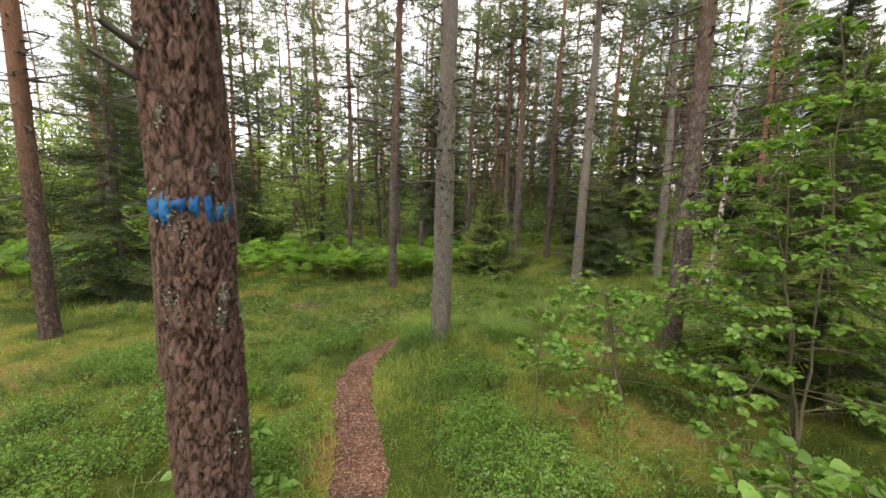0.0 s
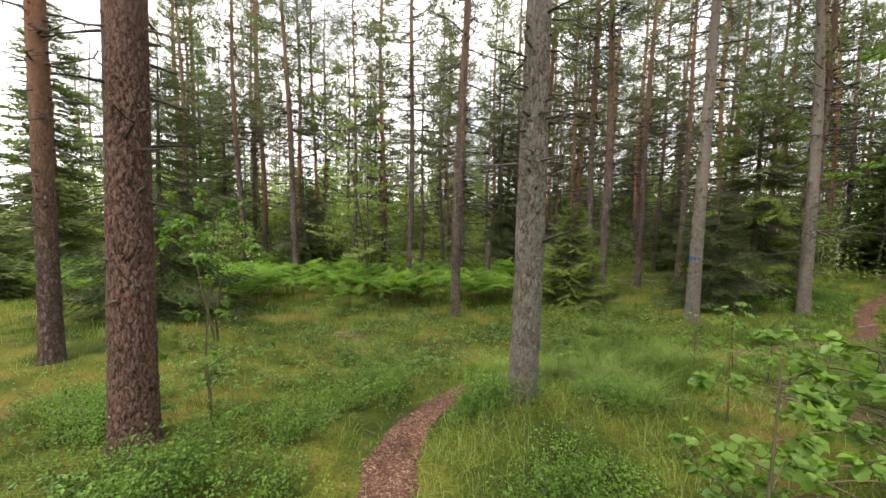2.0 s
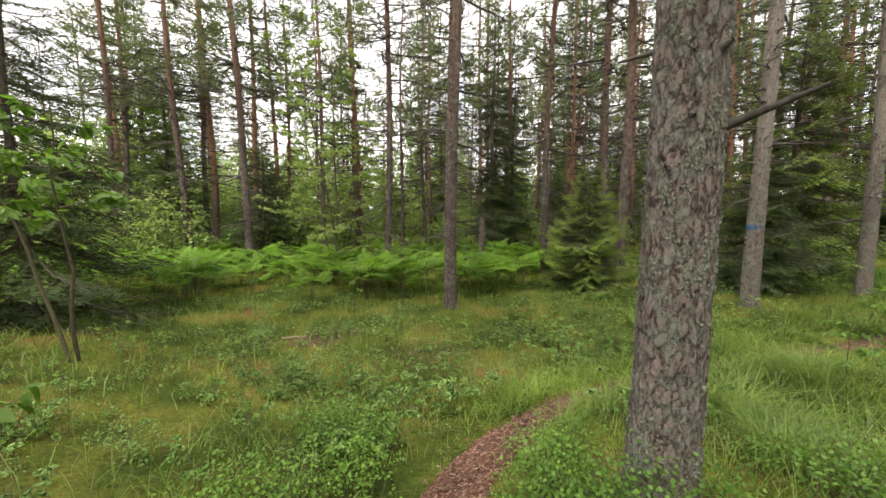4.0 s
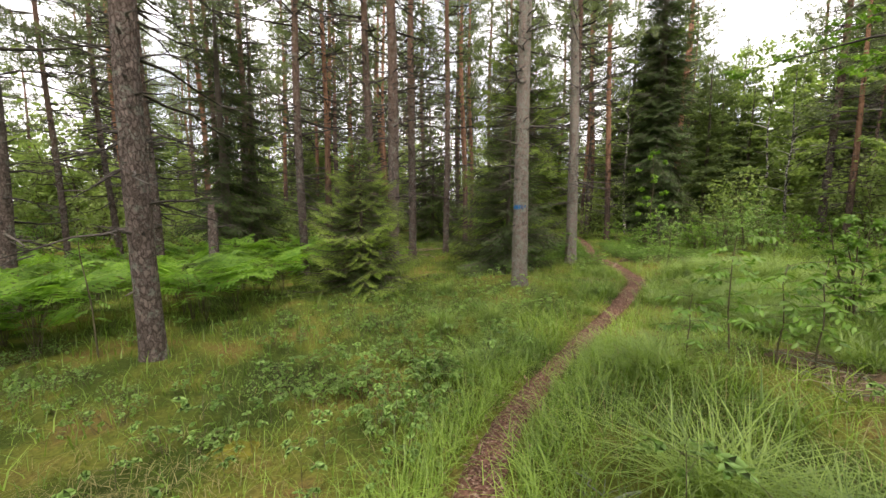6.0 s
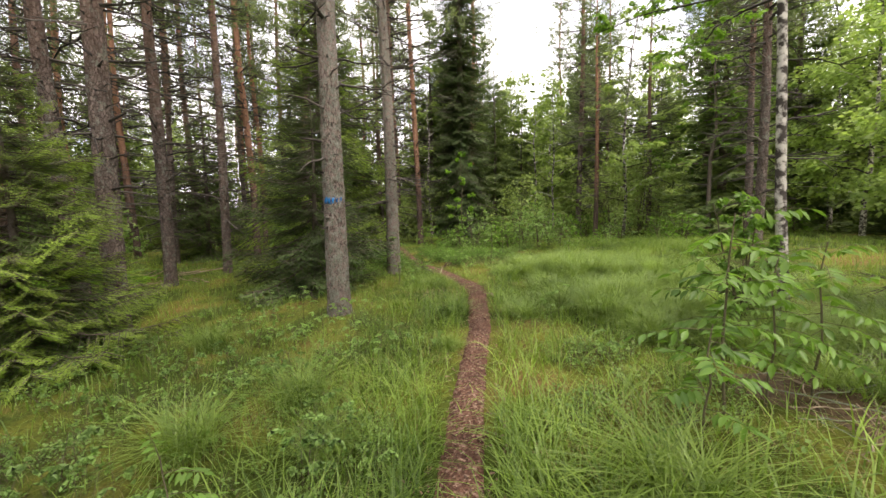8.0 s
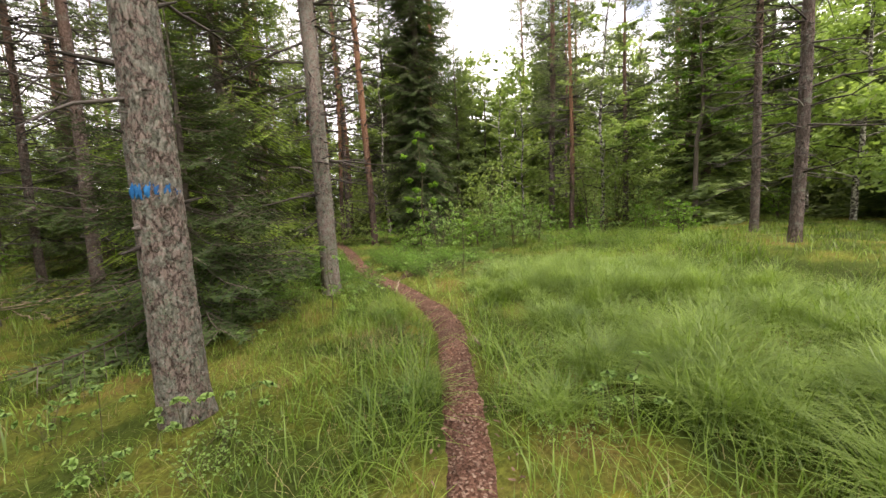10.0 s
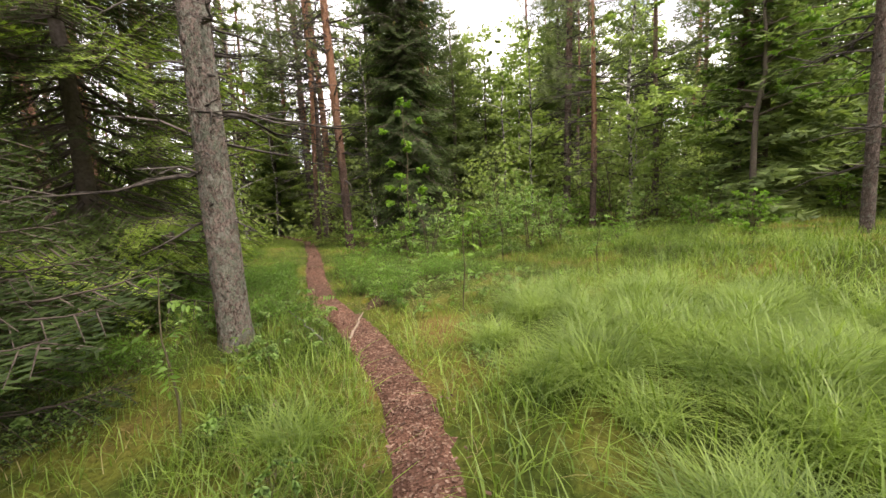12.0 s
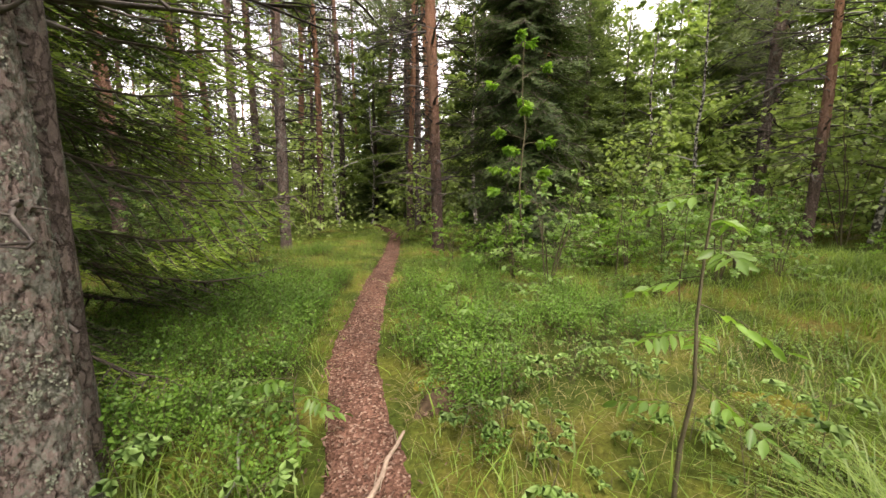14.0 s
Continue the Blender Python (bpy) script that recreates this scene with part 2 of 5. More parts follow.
def mesh_of(name, verts, faces, mats, index=None, smooth=False):
    """A mesh from an (n, 3) array and lists of (m, 3) or (m, 4) face arrays."""
    me = bpy.data.meshes.new(name)
    verts = np.ascontiguousarray(verts, np.float32)
    me.vertices.add(len(verts))
    me.vertices.foreach_set("co", verts.ravel())
    loops = np.concatenate([f.ravel() for f in faces]).astype(np.int32)
    sizes = np.concatenate([np.full(len(f), f.shape[1], np.int32) for f in faces])
    me.loops.add(len(loops))
    me.loops.foreach_set("vertex_index", loops)
    me.polygons.add(len(sizes))
    me.polygons.foreach_set("loop_start", np.concatenate([[0], np.cumsum(sizes)[:-1]]).astype(np.int32))
    me.polygons.foreach_set("loop_total", sizes)
    for m in mats if isinstance(mats, (list, tuple)) else [mats]:
        me.materials.append(m)
    if index is not None:
        me.polygons.foreach_set("material_index", np.asarray(index, np.int32))
    if smooth:
        me.polygons.foreach_set("use_smooth", np.ones(len(sizes), bool))
    me.update(calc_edges=True)
    return me


class Heap:
    """Gathers geometry of several materials for one mesh."""

    def __init__(self):
        self.v, self.f, self.i, self.n = [], [], [], 0

    def add(self, v, f, i=0):
        if len(v):
            self.v.append(np.asarray(v, np.float32))
            self.f.append(np.asarray(f) + self.n)
            self.i.append(np.full(len(f), i))
            self.n += len(v)

    def mesh(self, name, mats, smooth=False):
        return mesh_of(name, np.concatenate(self.v), self.f, mats, np.concatenate(self.i), smooth)


def scatter(v, f, mats4):
    """Copies of one small mesh under an (n, 4, 4) array of poses, joined."""
    n, k = len(mats4), len(v)
    out = np.einsum("nij,kj->nki", mats4[:, :3, :3], v) + mats4[:, None, :3, 3]
    return out.reshape(-1, 3), (f[None] + (np.arange(n) * k)[:, None, None]).reshape(-1, f.shape[1])


def poses(p, yaw, pitch=0, roll=0, size=1):
    """(n, 4, 4): turned by roll about y, then pitch about x, then yaw about z, scaled and set at p."""
    n = len(p)
    yaw, pitch, roll, size = (np.broadcast_to(np.asarray(a, float), (n,)) for a in (yaw, pitch, roll, size))
    cy, sy, cx, sx, cr, sr = np.cos(yaw), np.sin(yaw), np.cos(pitch), np.sin(pitch), np.cos(roll), np.sin(roll)
    o, z = np.ones(n), np.zeros(n)
    mz = np.array([[cy, -sy, z], [sy, cy, z], [z, z, o]]).transpose(2, 0, 1)
    mx = np.array([[o, z, z], [z, cx, -sx], [z, sx, cx]]).transpose(2, 0, 1)
    my = np.array([[cr, z, sr], [z, o, z], [-sr, z, cr]]).transpose(2, 0, 1)
    out = np.zeros((n, 4, 4))
    out[:, :3, :3] = (mz @ mx @ my) * size[:, None, None]
    out[:, :3, 3], out[:, 3, 3] = p, 1
    return out


def tube(points, radii, sides=4):
    """A tapered tube along points."""
    p = np.asarray(points, float)
    d = np.gradient(p, axis=0)
    d /= np.linalg.norm(d, axis=1)[:, None] + 1e-9
    up = np.where(np.abs(d[:, 2:3]) > 0.9, [[1.0, 0, 0]], [[0, 0, 1.0]])
    a = np.cross(d, up)
    a /= np.linalg.norm(a, axis=1)[:, None] + 1e-9
    b = np.cross(d, a)
    ang = np.arange(sides) * 2 * np.pi / sides
    v = p[:, None] + (a[:, None] * np.cos(ang)[None, :, None] + b[:, None] * np.sin(ang)[None, :, None]) * np.asarray(radii)[:, None, None]
    r, s = np.meshgrid(np.arange(len(p) - 1), np.arange(sides), indexing="ij")
    q = np.stack([r * sides + s, r * sides + (s + 1) % sides, (r + 1) * sides + (s + 1) % sides, (r + 1) * sides + s], -1).reshape(-1, 4)
    return v.reshape(-1, 3), q


def thing(name, at, label, category, group="", yaw=0.0, size=1.0):
    e = new(name)
    e.matrix_basis = pose(*at, 0, 0, yaw)
    e.scale = (size, size, size)
    return tagged(e, label, category, group)


def part(name, me, parent, label="", kind=""):
    ob = new(name, me)
    ob.parent = parent
    return tagged(ob, label, kind=kind)


def put(src, x, y, yaw=0.0, size=1.0, label="", lean=(0, 0), sink=0.0):
    """A copy of a thing that stands on the ground at x, y."""
    ob = copy_thing(src, pose(x, y, float(height(x, y)) - sink, lean[0], lean[1], yaw))
    ob.scale = (size, size, size)
    if label:
        ob["label"] = label
    return ob


# ---- the lie of the land ----
# heights of the ground: x, y, z
LIE = np.array([
    (0.00, 0.00, 0.74), (0.06, 4.92, 0.72), (-2.88, 3.84, 0.58), (-5.28, 4.80, 0.43), (-1.04, 4.14, 0.38), (-1.32, 5.70, 0.17), (-1.80, 7.44, 0.02),
    (-3.48, 10.14, 0.02), (0.06, 9.00, -0.05), (0.31, 11.16, -0.02), (1.92, 9.60, 0.00), (3.94, 10.74, 0.12), (2.76, 6.48, 0.36), (4.80, 9.00, 0.18),
    (2.58, 13.56, -0.14), (4.68, 16.80, -0.12), (7.20, 12.42, 0.12), (6.24, 17.28, -0.06), (7.68, 11.04, 0.02), (9.60, 11.76, 0.12), (8.28, 9.00, 0.30),
    (12.12, 8.04, 0.40), (11.28, 10.56, 0.04), (11.52, 15.36, 0.18), (17.88, 9.60, 0.24), (19.80, 7.56, 0.50), (10.80, 5.64, 0.60), (-8.40, 15.00, -0.12),
    (-5.16, 19.56, -0.24), (20.40, 22.80, 0.12), (5.40, 3.60, 0.60),
])

def height(x, y):
    """Ground height at x, y (arrays)."""
    x, y = np.asarray(x, float), np.asarray(y, float)
    top = bot = 0.0
    for a, b, c in LIE:
        w = 1.0 / ((x - a) ** 2 + (y - b) ** 2 + 1.4) ** 2
        top, bot = top + w * c, bot + w
    return top / bot


TRAIL_LINE = 1.2 * np.array([(0.1, -1.5), (-.2, 0.2), (-.38, 1.3), (-.55, 2.46), (-.82, 3.3), (-.9, 4.05), (-.68, 4.77), (-.42, 5.12), (0, 5.6), (.66, 6.18),
    (1.28, 6.5), (1.8, 6.74), (2.66, 7.12), (3.55, 7.45), (4.5, 7.94), (5.1, 8.2), (5.87, 8.77), (6.54, 9.48), (6.95, 10.1),
    (7.4, 10.75), (8.4, 11.75), (10.1, 13.35), (12.3, 15.6), (13.8, 17.8), (16, 21.5)])


def smooth_line(p, step=0.08):
    p = np.asarray(p, float)
    s = np.concatenate([[0], np.cumsum(np.linalg.norm(np.diff(p, axis=0), axis=1))])
    t = np.arange(0, s[-1], step)
    q = np.stack([np.interp(t, s, p[:, 0]), np.interp(t, s, p[:, 1])], 1)
    k = np.ones(9) / 9
    pad = np.pad(q, ((4, 4), (0, 0)), "edge")
    return np.stack([np.convolve(pad[:, i], k, "valid") for i in range(2)], 1)


LINE = smooth_line(TRAIL_LINE)


def far_from_trail(x, y):
    x, y = np.asarray(x, float).ravel(), np.asarray(y, float).ravel()
    best = np.full(len(x), 99.0)
    for a, b in LINE[::2]:
        best = np.minimum(best, np.hypot(x - a, y - b))
    return best


def bumps(x, y):
    return 0.03 * np.sin(x * 2.3 + 1.3 * np.sin(y * 1.7)) * np.cos(y * 2.6 + x) + 0.015 * np.sin(x * 6.1 + y * 3) * np.sin(y * 5.3 - x * 2)


def lie(x, y):
    """The ground with its small bumps, trodden down on the trail."""
    d = far_from_trail(x, y).reshape(np.shape(x))
    k = np.clip((d - 0.15) / 0.35, 0, 1)
    return height(x, y) + (bumps(x, y) + 0.04) * k - 0.04


def grid_ground():
    def axis(a, b, step, far):
        near = np.arange(a, b, step)
        out = np.geomspace(step * 3, far, 22)
        return np.concatenate([(a - out)[::-1], near, b - step + out])
    gx, gy = axis(-9, 20, 0.13, 900), axis(-3, 19, 0.13, 900)
    x, y = np.meshgrid(gx, gy, indexing="ij")
    z = lie(x, y)
    n, m = x.shape
    a, b = np.meshgrid(np.arange(n - 1), np.arange(m - 1), indexing="ij")
    f = np.stack([a * m + b, (a + 1) * m + b, (a + 1) * m + b + 1, a * m + b + 1], -1).reshape(-1, 4)
    return mesh_of("ground", np.stack([x, y, z], -1).reshape(-1, 3), [f], FLOOR, None, True)


tagged(new("ground", grid_ground()), "mossy forest floor with grass, brown needles and humus", "ground", kind="structure")


def trail():
    p = LINE
    d = np.gradient(p, axis=0)
    d /= np.linalg.norm(d, axis=1)[:, None]
    side = np.stack([-d[:, 1], d[:, 0]], 1)
    s = np.arange(len(p)) * 0.08
    half = np.interp(s, [0, 5, 7, 10, 13, 15, 18, 20, 30], [0.29, 0.27, 0.24, 0.15, 0.14, 0.17, 0.23, 0.22, 0.17])
    rows, n = [], 9
    for k in range(n):
        u = k / (n - 1) * 2 - 1
        rag = 1 + 0.18 * np.sin(s * 3.1 + (u > 0) * 2) + 0.15 * np.sin(s * 9.7 + (u > 0) * 4) + 0.1 * rng.standard_normal(len(s))
        q = p + side * (half * u * (rag if k in (0, n - 1) else 1))[:, None]
        rows.append(np.column_stack([q, lie(q[:, 0], q[:, 1]) + 0.022 - 0.05 * abs(u) ** 4 + 0.004 * rng.standard_normal(len(s))]))
    v = np.stack(rows, 1)
    m = len(p)
    a, b = np.meshgrid(np.arange(m - 1), np.arange(n - 1), indexing="ij")
    f = np.stack([a * n + b, a * n + b + 1, (a + 1) * n + b + 1, (a + 1) * n + b], -1).reshape(-1, 4)
    return mesh_of("path", v.reshape(-1, 3), [f[:, ::-1]], TRAIL, None, True)


tagged(new("path", trail()), "narrow trodden footpath of reddish bark litter through the grass", "path", kind="structure")

# ---- pines ----


def cells(u, v, nu, cw, ch, seed):
    """Distances to the nearest and second nearest jittered point, and the nearest cell's random number; u wraps after nu cells."""
    r = np.random.default_rng(seed)
    nv = 400
    jx, jy, jr = r.random((nu, nv)), r.random((nu, nv)), r.random((nu, nv))
    cu, cv = u / cw, v / ch
    iu, iv = np.floor(cu).astype(int), np.floor(cv).astype(int)
    d1, d2, who = np.full(u.shape, 9.0), np.full(u.shape, 9.0), np.zeros(u.shape)
    for a in (-1, 0, 1):
        for b in (-1, 0, 1):
            x, y = iu + a, iv + b
            k, m = x % nu, y % nv
            d = np.hypot(x + jx[k, m] - cu, y + jy[k, m] - cv)
            near = d < d1
            d2 = np.where(near, d1, np.minimum(d2, d))
            who = np.where(near, jr[k, m], who)
            d1 = np.where(near, d, d1)
    return d1, d2, who


def wave(z, seed, size):
    r = np.random.default_rng(seed)
    a, b = r.uniform(0, 6.28, 2)
    return size * (np.sin(z * 0.55 + a) - np.sin(a)), size * (np.sin(z * 0.47 + b) - np.sin(b))


def trunk_mesh(radius, tall, seed, bark, lean=(0, 0), sides=14, rings=36, fine_to=0.0, bend=0.05):
    """A pine trunk. fine_to: up to that height the bark's plates are carved."""
    if fine_to:
        z = np.concatenate([np.arange(-0.15, fine_to, 0.0105), np.linspace(fine_to, tall, 30)])
    else:
        z = np.concatenate([[-0.25, 0, 0.08, 0.2], np.linspace(0.45, tall, rings)])
    ang = np.arange(sides) * 2 * np.pi / sides
    zz, aa = np.meshgrid(z, ang, indexing="ij")
    rad = radius * (1 - 0.72 * np.clip(zz / tall, 0, 1) ** 1.15) + radius * 0.32 * np.exp(-np.clip(zz + 0.1, 0, 9) / 0.16) * (1 + 0.3 * np.sin(aa * 3 + seed) + 0.2 * np.sin(aa * 5 + seed * 2))
    rad = rad + radius * 0.03 * np.sin(aa * 2 + zz * 1.3 + seed)
    knot = (zz + 0.12 * np.sin(zz * 2.1 + seed)) % 0.36 - 0.18
    rad = rad * (1 + (0.2 if fine_to else 1.0) * np.clip(zz, 0, 1) * (0.09 * np.exp(-(knot / 0.035) ** 2) * (0.6 + 0.4 * np.sin(aa * 4 + zz * 7)) + 0.02 * np.sin(zz * 17 + aa * 3)))
    if fine_to:
        girth = 2 * np.pi * radius
        nu = max(8, int(girth / 0.04))
        cw = girth / nu
        u = aa / (2 * np.pi) * girth + 0.012 * np.sin(zz * 23 + seed) + 0.008 * np.sin(zz * 57 + aa * 3) + 0.006 * np.sin(zz * 190 + aa * 11 + 3 * np.sin(zz * 61)) + 0.004 * np.sin(zz * 410 + aa * 7)
        w = zz + 1 + 0.02 * np.sin(aa * 5 + zz * 9) + 0.012 * np.sin(aa * 23 + zz * 31) + 0.008 * np.sin(aa * 47 + zz * 80)
        d1, d2, who = cells(u % girth, w, nu, cw, 0.13, seed)
        e1, e2, who2 = cells((u * 1.0) % girth, w + 3, nu * 3, cw / 3, 0.022, seed + 5)
        plate = np.clip((d2 - d1) / 0.2, 0, 1) ** 0.6
        fade = np.clip((fine_to - zz) / 0.6, 0, 1)
        patch = 0.5 + 0.5 * np.sin(aa * 4 + 3 * np.sin(zz * 5 + seed)) * np.cos(zz * 11 + 2 * np.sin(aa * 3 + seed))
        deep = (1 - plate) * (0.75 + 0.25 * patch)
        flake = 0.5 * (who2 - 0.5) * plate + 0.5 * np.clip(0.3 - (e2 - e1), 0, 0.3) / 0.3 * -0.6
        rough = np.random.default_rng(seed).normal(0, 1, zz.shape)
        rad = rad + fade * (-0.015 * deep + 0.008 * (who - 0.5) + 0.004 * flake + 0.0007 * rough)
        furrow = np.clip((deep - 0.12) * 1.5 + 0.3 * (flake < -0.2), 0, 1) * np.clip(fade * 4, 0, 1)
    ox, oy = wave(zz, seed, bend)
    x = ox + zz * np.tan(radians(lean[0])) + rad * np.cos(aa)
    y = oy + zz * np.tan(radians(lean[1])) + rad * np.sin(aa)
    v = np.stack([x, y, zz], -1).reshape(-1, 3)
    n, m = len(z), sides
    a, b = np.meshgrid(np.arange(n - 1), np.arange(m), indexing="ij")
    f = np.stack([a * m + b, a * m + (b + 1) % m, (a + 1) * m + (b + 1) % m, (a + 1) * m + b], -1).reshape(-1, 4)
    me = mesh_of("pine_trunk", v, [f], bark, None, not fine_to)
    if fine_to:
        me.attributes.new("furrow", "FLOAT", "POINT").data.foreach_set("value", furrow.astype(np.float32).ravel())
    return me


def centre(z, seed, lean, bend=0.05):
    ox, oy = wave(z, seed, bend)
    return ox + z * np.tan(radians(lean[0])), oy + z * np.tan(radians(lean[1]))


def dead_branches(radius, tall, seed, lean, low, high, lengthy=1.0, sides=3, bend=0.05):
    """Whorls of dead, mossy branches and stubs below the crown."""
    r, heap, z = np.random.default_rng(seed + 50), Heap(), low
    while z < high:
        for _ in range(r.integers(4, 8)):
            yaw, h = r.uniform(0, 6.28), z + r.normal(0, 0.03)
            ln = lengthy * r.choice([0.2, 0.45, 0.95, 1.5], p=[0.2, 0.3, 0.3, 0.2]) * r.uniform(0.6, 1.2) * (0.6 + 0.5 * h / high)
            cx, cy = centre(h, seed, lean, bend)
            rr = radius * (1 - 0.72 * (h / tall) ** 1.15) * 0.8
            s = np.linspace(0, 1, 5)
            rise = r.uniform(-0.35, 0.35)
            ya = yaw + np.cumsum(r.normal(0, 0.12, 5))
            px = cx + np.cos(ya) * (rr + s * ln)
            py = cy + np.sin(ya) * (rr + s * ln)
            pz = h + ln * (rise * s - 0.12 * s * s + 0.05 * r.standard_normal(5) * s)
            th = 0.009 + 0.011 * ln
            heap.add(*tube(np.column_stack([px, py, pz]), th * (1 - 0.8 * s), sides))
            if ln > 0.5:
                for _ in range(int(4 * ln) + 1):
                    k = r.integers(1, 4)
                    st = np.array([px[k], py[k], pz[k]])
                    w = ya[k] + r.choice([-1, 1]) * r.uniform(0.5, 1.1)
                    l2 = ln * r.uniform(0.15, 0.4)
                    en = st + l2 * np.array([np.cos(w), np.sin(w), r.uniform(-0.4, 0.3)])
                    heap.add(*tube([st, (st + en) / 2 + r.normal(0, 0.02, 3), en], [th * 0.4, th * 0.3, th * 0.1], 3))
        z += r.uniform(0.24, 0.4)
    # broken stubs all the way down
    for h in np.arange(0.6 * low, high, 0.13):
        h += r.uniform(-0.05, 0.05)
        yaw, ln = r.uniform(0, 6.28), r.choice([0.04, 0.09, 0.22], p=[0.5, 0.35, 0.15]) * r.uniform(0.7, 1.3)
        cx, cy = centre(h, seed, lean, bend)
        rr = radius * (1 - 0.72 * (h / tall) ** 1.15) * 0.9
        s = np.linspace(0, 1, 3)
        pts = np.column_stack([cx + np.cos(yaw) * (rr + s * ln), cy + np.sin(yaw) * (rr + s * ln), h + ln * s * r.uniform(-0.3, 0.5)])
        heap.add(*tube(pts, np.array([0.019, 0.012, 0.007]) * r.uniform(0.7, 1.2), 5))
    return heap.mesh("dead_branches", [TWIG])


def needle_tuft(n=9, length=0.13, width=0.011, seed=0):
    """Needles fanned about the end of a shoot, along +y."""
    r = np.random.default_rng(seed)
    v, f = [], []
    for k in range(n):
        d = np.array([r.normal(0, 0.7), r.uniform(0.1, 1.1), r.normal(0, 0.7)])
        d /= np.linalg.norm(d)
        s = np.cross(d, r.normal(0, 1, 3))
        s *= width / np.linalg.norm(s)
        o = np.array([0, r.uniform(-0.16, 0.05), 0])
        v += [o - s, o + s, o + d * length * r.uniform(0.7, 1.1)]
        f.append([3 * k, 3 * k + 1, 3 * k + 2])
    return np.array(v), np.array(f)


def pine_crown(tall, seed, lean, base, tufts=380, spread=1.7, bend=0.05):
    """Live limbs with needle tufts, loose and airy."""
    r, heap = np.random.default_rng(seed + 90), Heap()
    ends, z = [], base
    while z < tall - 0.2:
        k = (z - base) / (tall - base)
        for _ in range(r.integers(3, 6)):
            yaw = r.uniform(0, 6.28)
            ln = spread * (1 - 0.75 * k) * r.uniform(0.5, 1.1)
            cx, cy = centre(z, seed, lean, bend)
            s = np.linspace(0, 1, 5)
            up = r.uniform(-0.1, 0.5)
            pts = np.column_stack([cx + np.cos(yaw) * ln * s, cy + np.sin(yaw) * ln * s, z + ln * (up * s * s - 0.05 * s)])
            heap.add(*tube(pts, 0.022 * (1 - 0.8 * s), 3))
            for _ in range(int(5 * ln) + 2):
                q = r.uniform(0.35, 1.0)
                c = np.array([np.interp(q, s, pts[:, i]) for i in range(3)])
                w = yaw + r.choice([-1, 1]) * r.uniform(0.3, 1.2)
                e = c + r.uniform(0.15, 0.45) * np.array([np.cos(w), np.sin(w), r.uniform(-0.1, 0.5)])
                heap.add(*tube([c, e], [0.007, 0.003], 3))
                ends.append((e, w))
        z += r.uniform(0.3, 0.5)
    pick = r.integers(0, len(ends), tufts * 2)
    pos = np.array([ends[i][0] for i in pick]) + r.normal(0, 0.09, (len(pick), 3))
    yaw = np.array([ends[i][1] for i in pick]) - np.pi / 2 + r.normal(0, 0.5, len(pick))
    for s in range(3):
        v, f = needle_tuft(9, 0.15, 0.012, seed * 3 + s)
        heap.add(*scatter(v, f, poses(pos[s::3], yaw[s::3], r.uniform(0, 0.9, len(pos[s::3])), 0, r.uniform(0.8, 1.3, len(pos[s::3])))), 1)
    return heap.mesh("pine_crown", [TWIG, PINE_NEEDLE])


def blue_band(radius, z, seed, lean, facing, wide=1.9, bend=0.05):
    """Ragged patches of blue paint on the bark plates."""
    r, heap = np.random.default_rng(seed), Heap()
    cx, cy = centre(z, seed, lean, bend)
    a = facing - wide / 2
    while a < facing + wide / 2:
        da = r.uniform(0.12, 0.5)
        n, m = 6, 5
        gg, hh = np.meshgrid(np.linspace(a, a + da, n), np.linspace(-1, 1, m), indexing="ij")
        tall = r.uniform(0.018, 0.042) * (radius / 0.12) ** 0.3
        rr = radius + 0.0035 + 0.002 * r.random((n, m))
        rr[0], rr[-1], rr[:, 0], rr[:, -1] = radius - 0.006, radius - 0.006, radius - 0.004, radius - 0.004
        gg = gg + r.normal(0, 0.014, (n, m))
        zz = z + hh * tall * (1 + 0.25 * r.standard_normal((n, 1))) + r.normal(0, 0.004, (n, m)) + r.uniform(-0.014, 0.014)
        v = np.stack([cx + rr * np.cos(gg), cy + rr * np.sin(gg), zz], -1).reshape(-1, 3)
        i, j = np.meshgrid(np.arange(n - 1), np.arange(m - 1), indexing="ij")
        heap.add(v, np.stack([i * m + j, (i + 1) * m + j, (i + 1) * m + j + 1, i * m + j + 1], -1).reshape(-1, 4))
        a += da + r.uniform(-0.01, 0.1)
    return heap.mesh("paint_mark", [BLUE], True)


def lichen_tufts(radius, tall, seed, lean, lo, hi, count, bend=0.05):
    """Small leafy lichen curls on the bark."""
    r = np.random.default_rng(seed + 7)
    v0 = np.array([(-.4, 0, 0), (.3, .1, 0), (.7, .35, .5), (.05, .5, .9), (-.45, .6, .3)]) * 0.0056
    f0 = np.array([(0, 1, 2), (0, 2, 3), (0, 3, 4)])
    k = max(3, count // 45)
    ca, cz = r.uniform(0, 6.28, k), lo + (hi - lo) * r.random(k) ** 1.3
    w = r.integers(0, k, count)
    wide = r.uniform(0.3, 1.4, k)[w]
    a, z = ca[w] + r.normal(0, 0.13, count) * wide, cz[w] + r.normal(0, 0.03, count) * wide
    rr = radius * (1 - 0.72 * np.clip(z / tall, 0, 1) ** 1.15) + radius * 0.32 * np.exp(-np.clip(z + 0.1, 0, 9) / 0.16) + 0.001
    cx, cy = centre(z, seed, lean, bend)
    p = np.column_stack([cx + rr * np.cos(a), cy + rr * np.sin(a), z])
    m = poses(p, a - np.pi / 2, r.uniform(0.3, 0.9, count), r.uniform(-1.5, 1.5, count), r.uniform(0.5, 1.6, count))
    v, f = scatter(v0, f0, m)
    return mesh_of("lichen", v, [f], LICHEN)


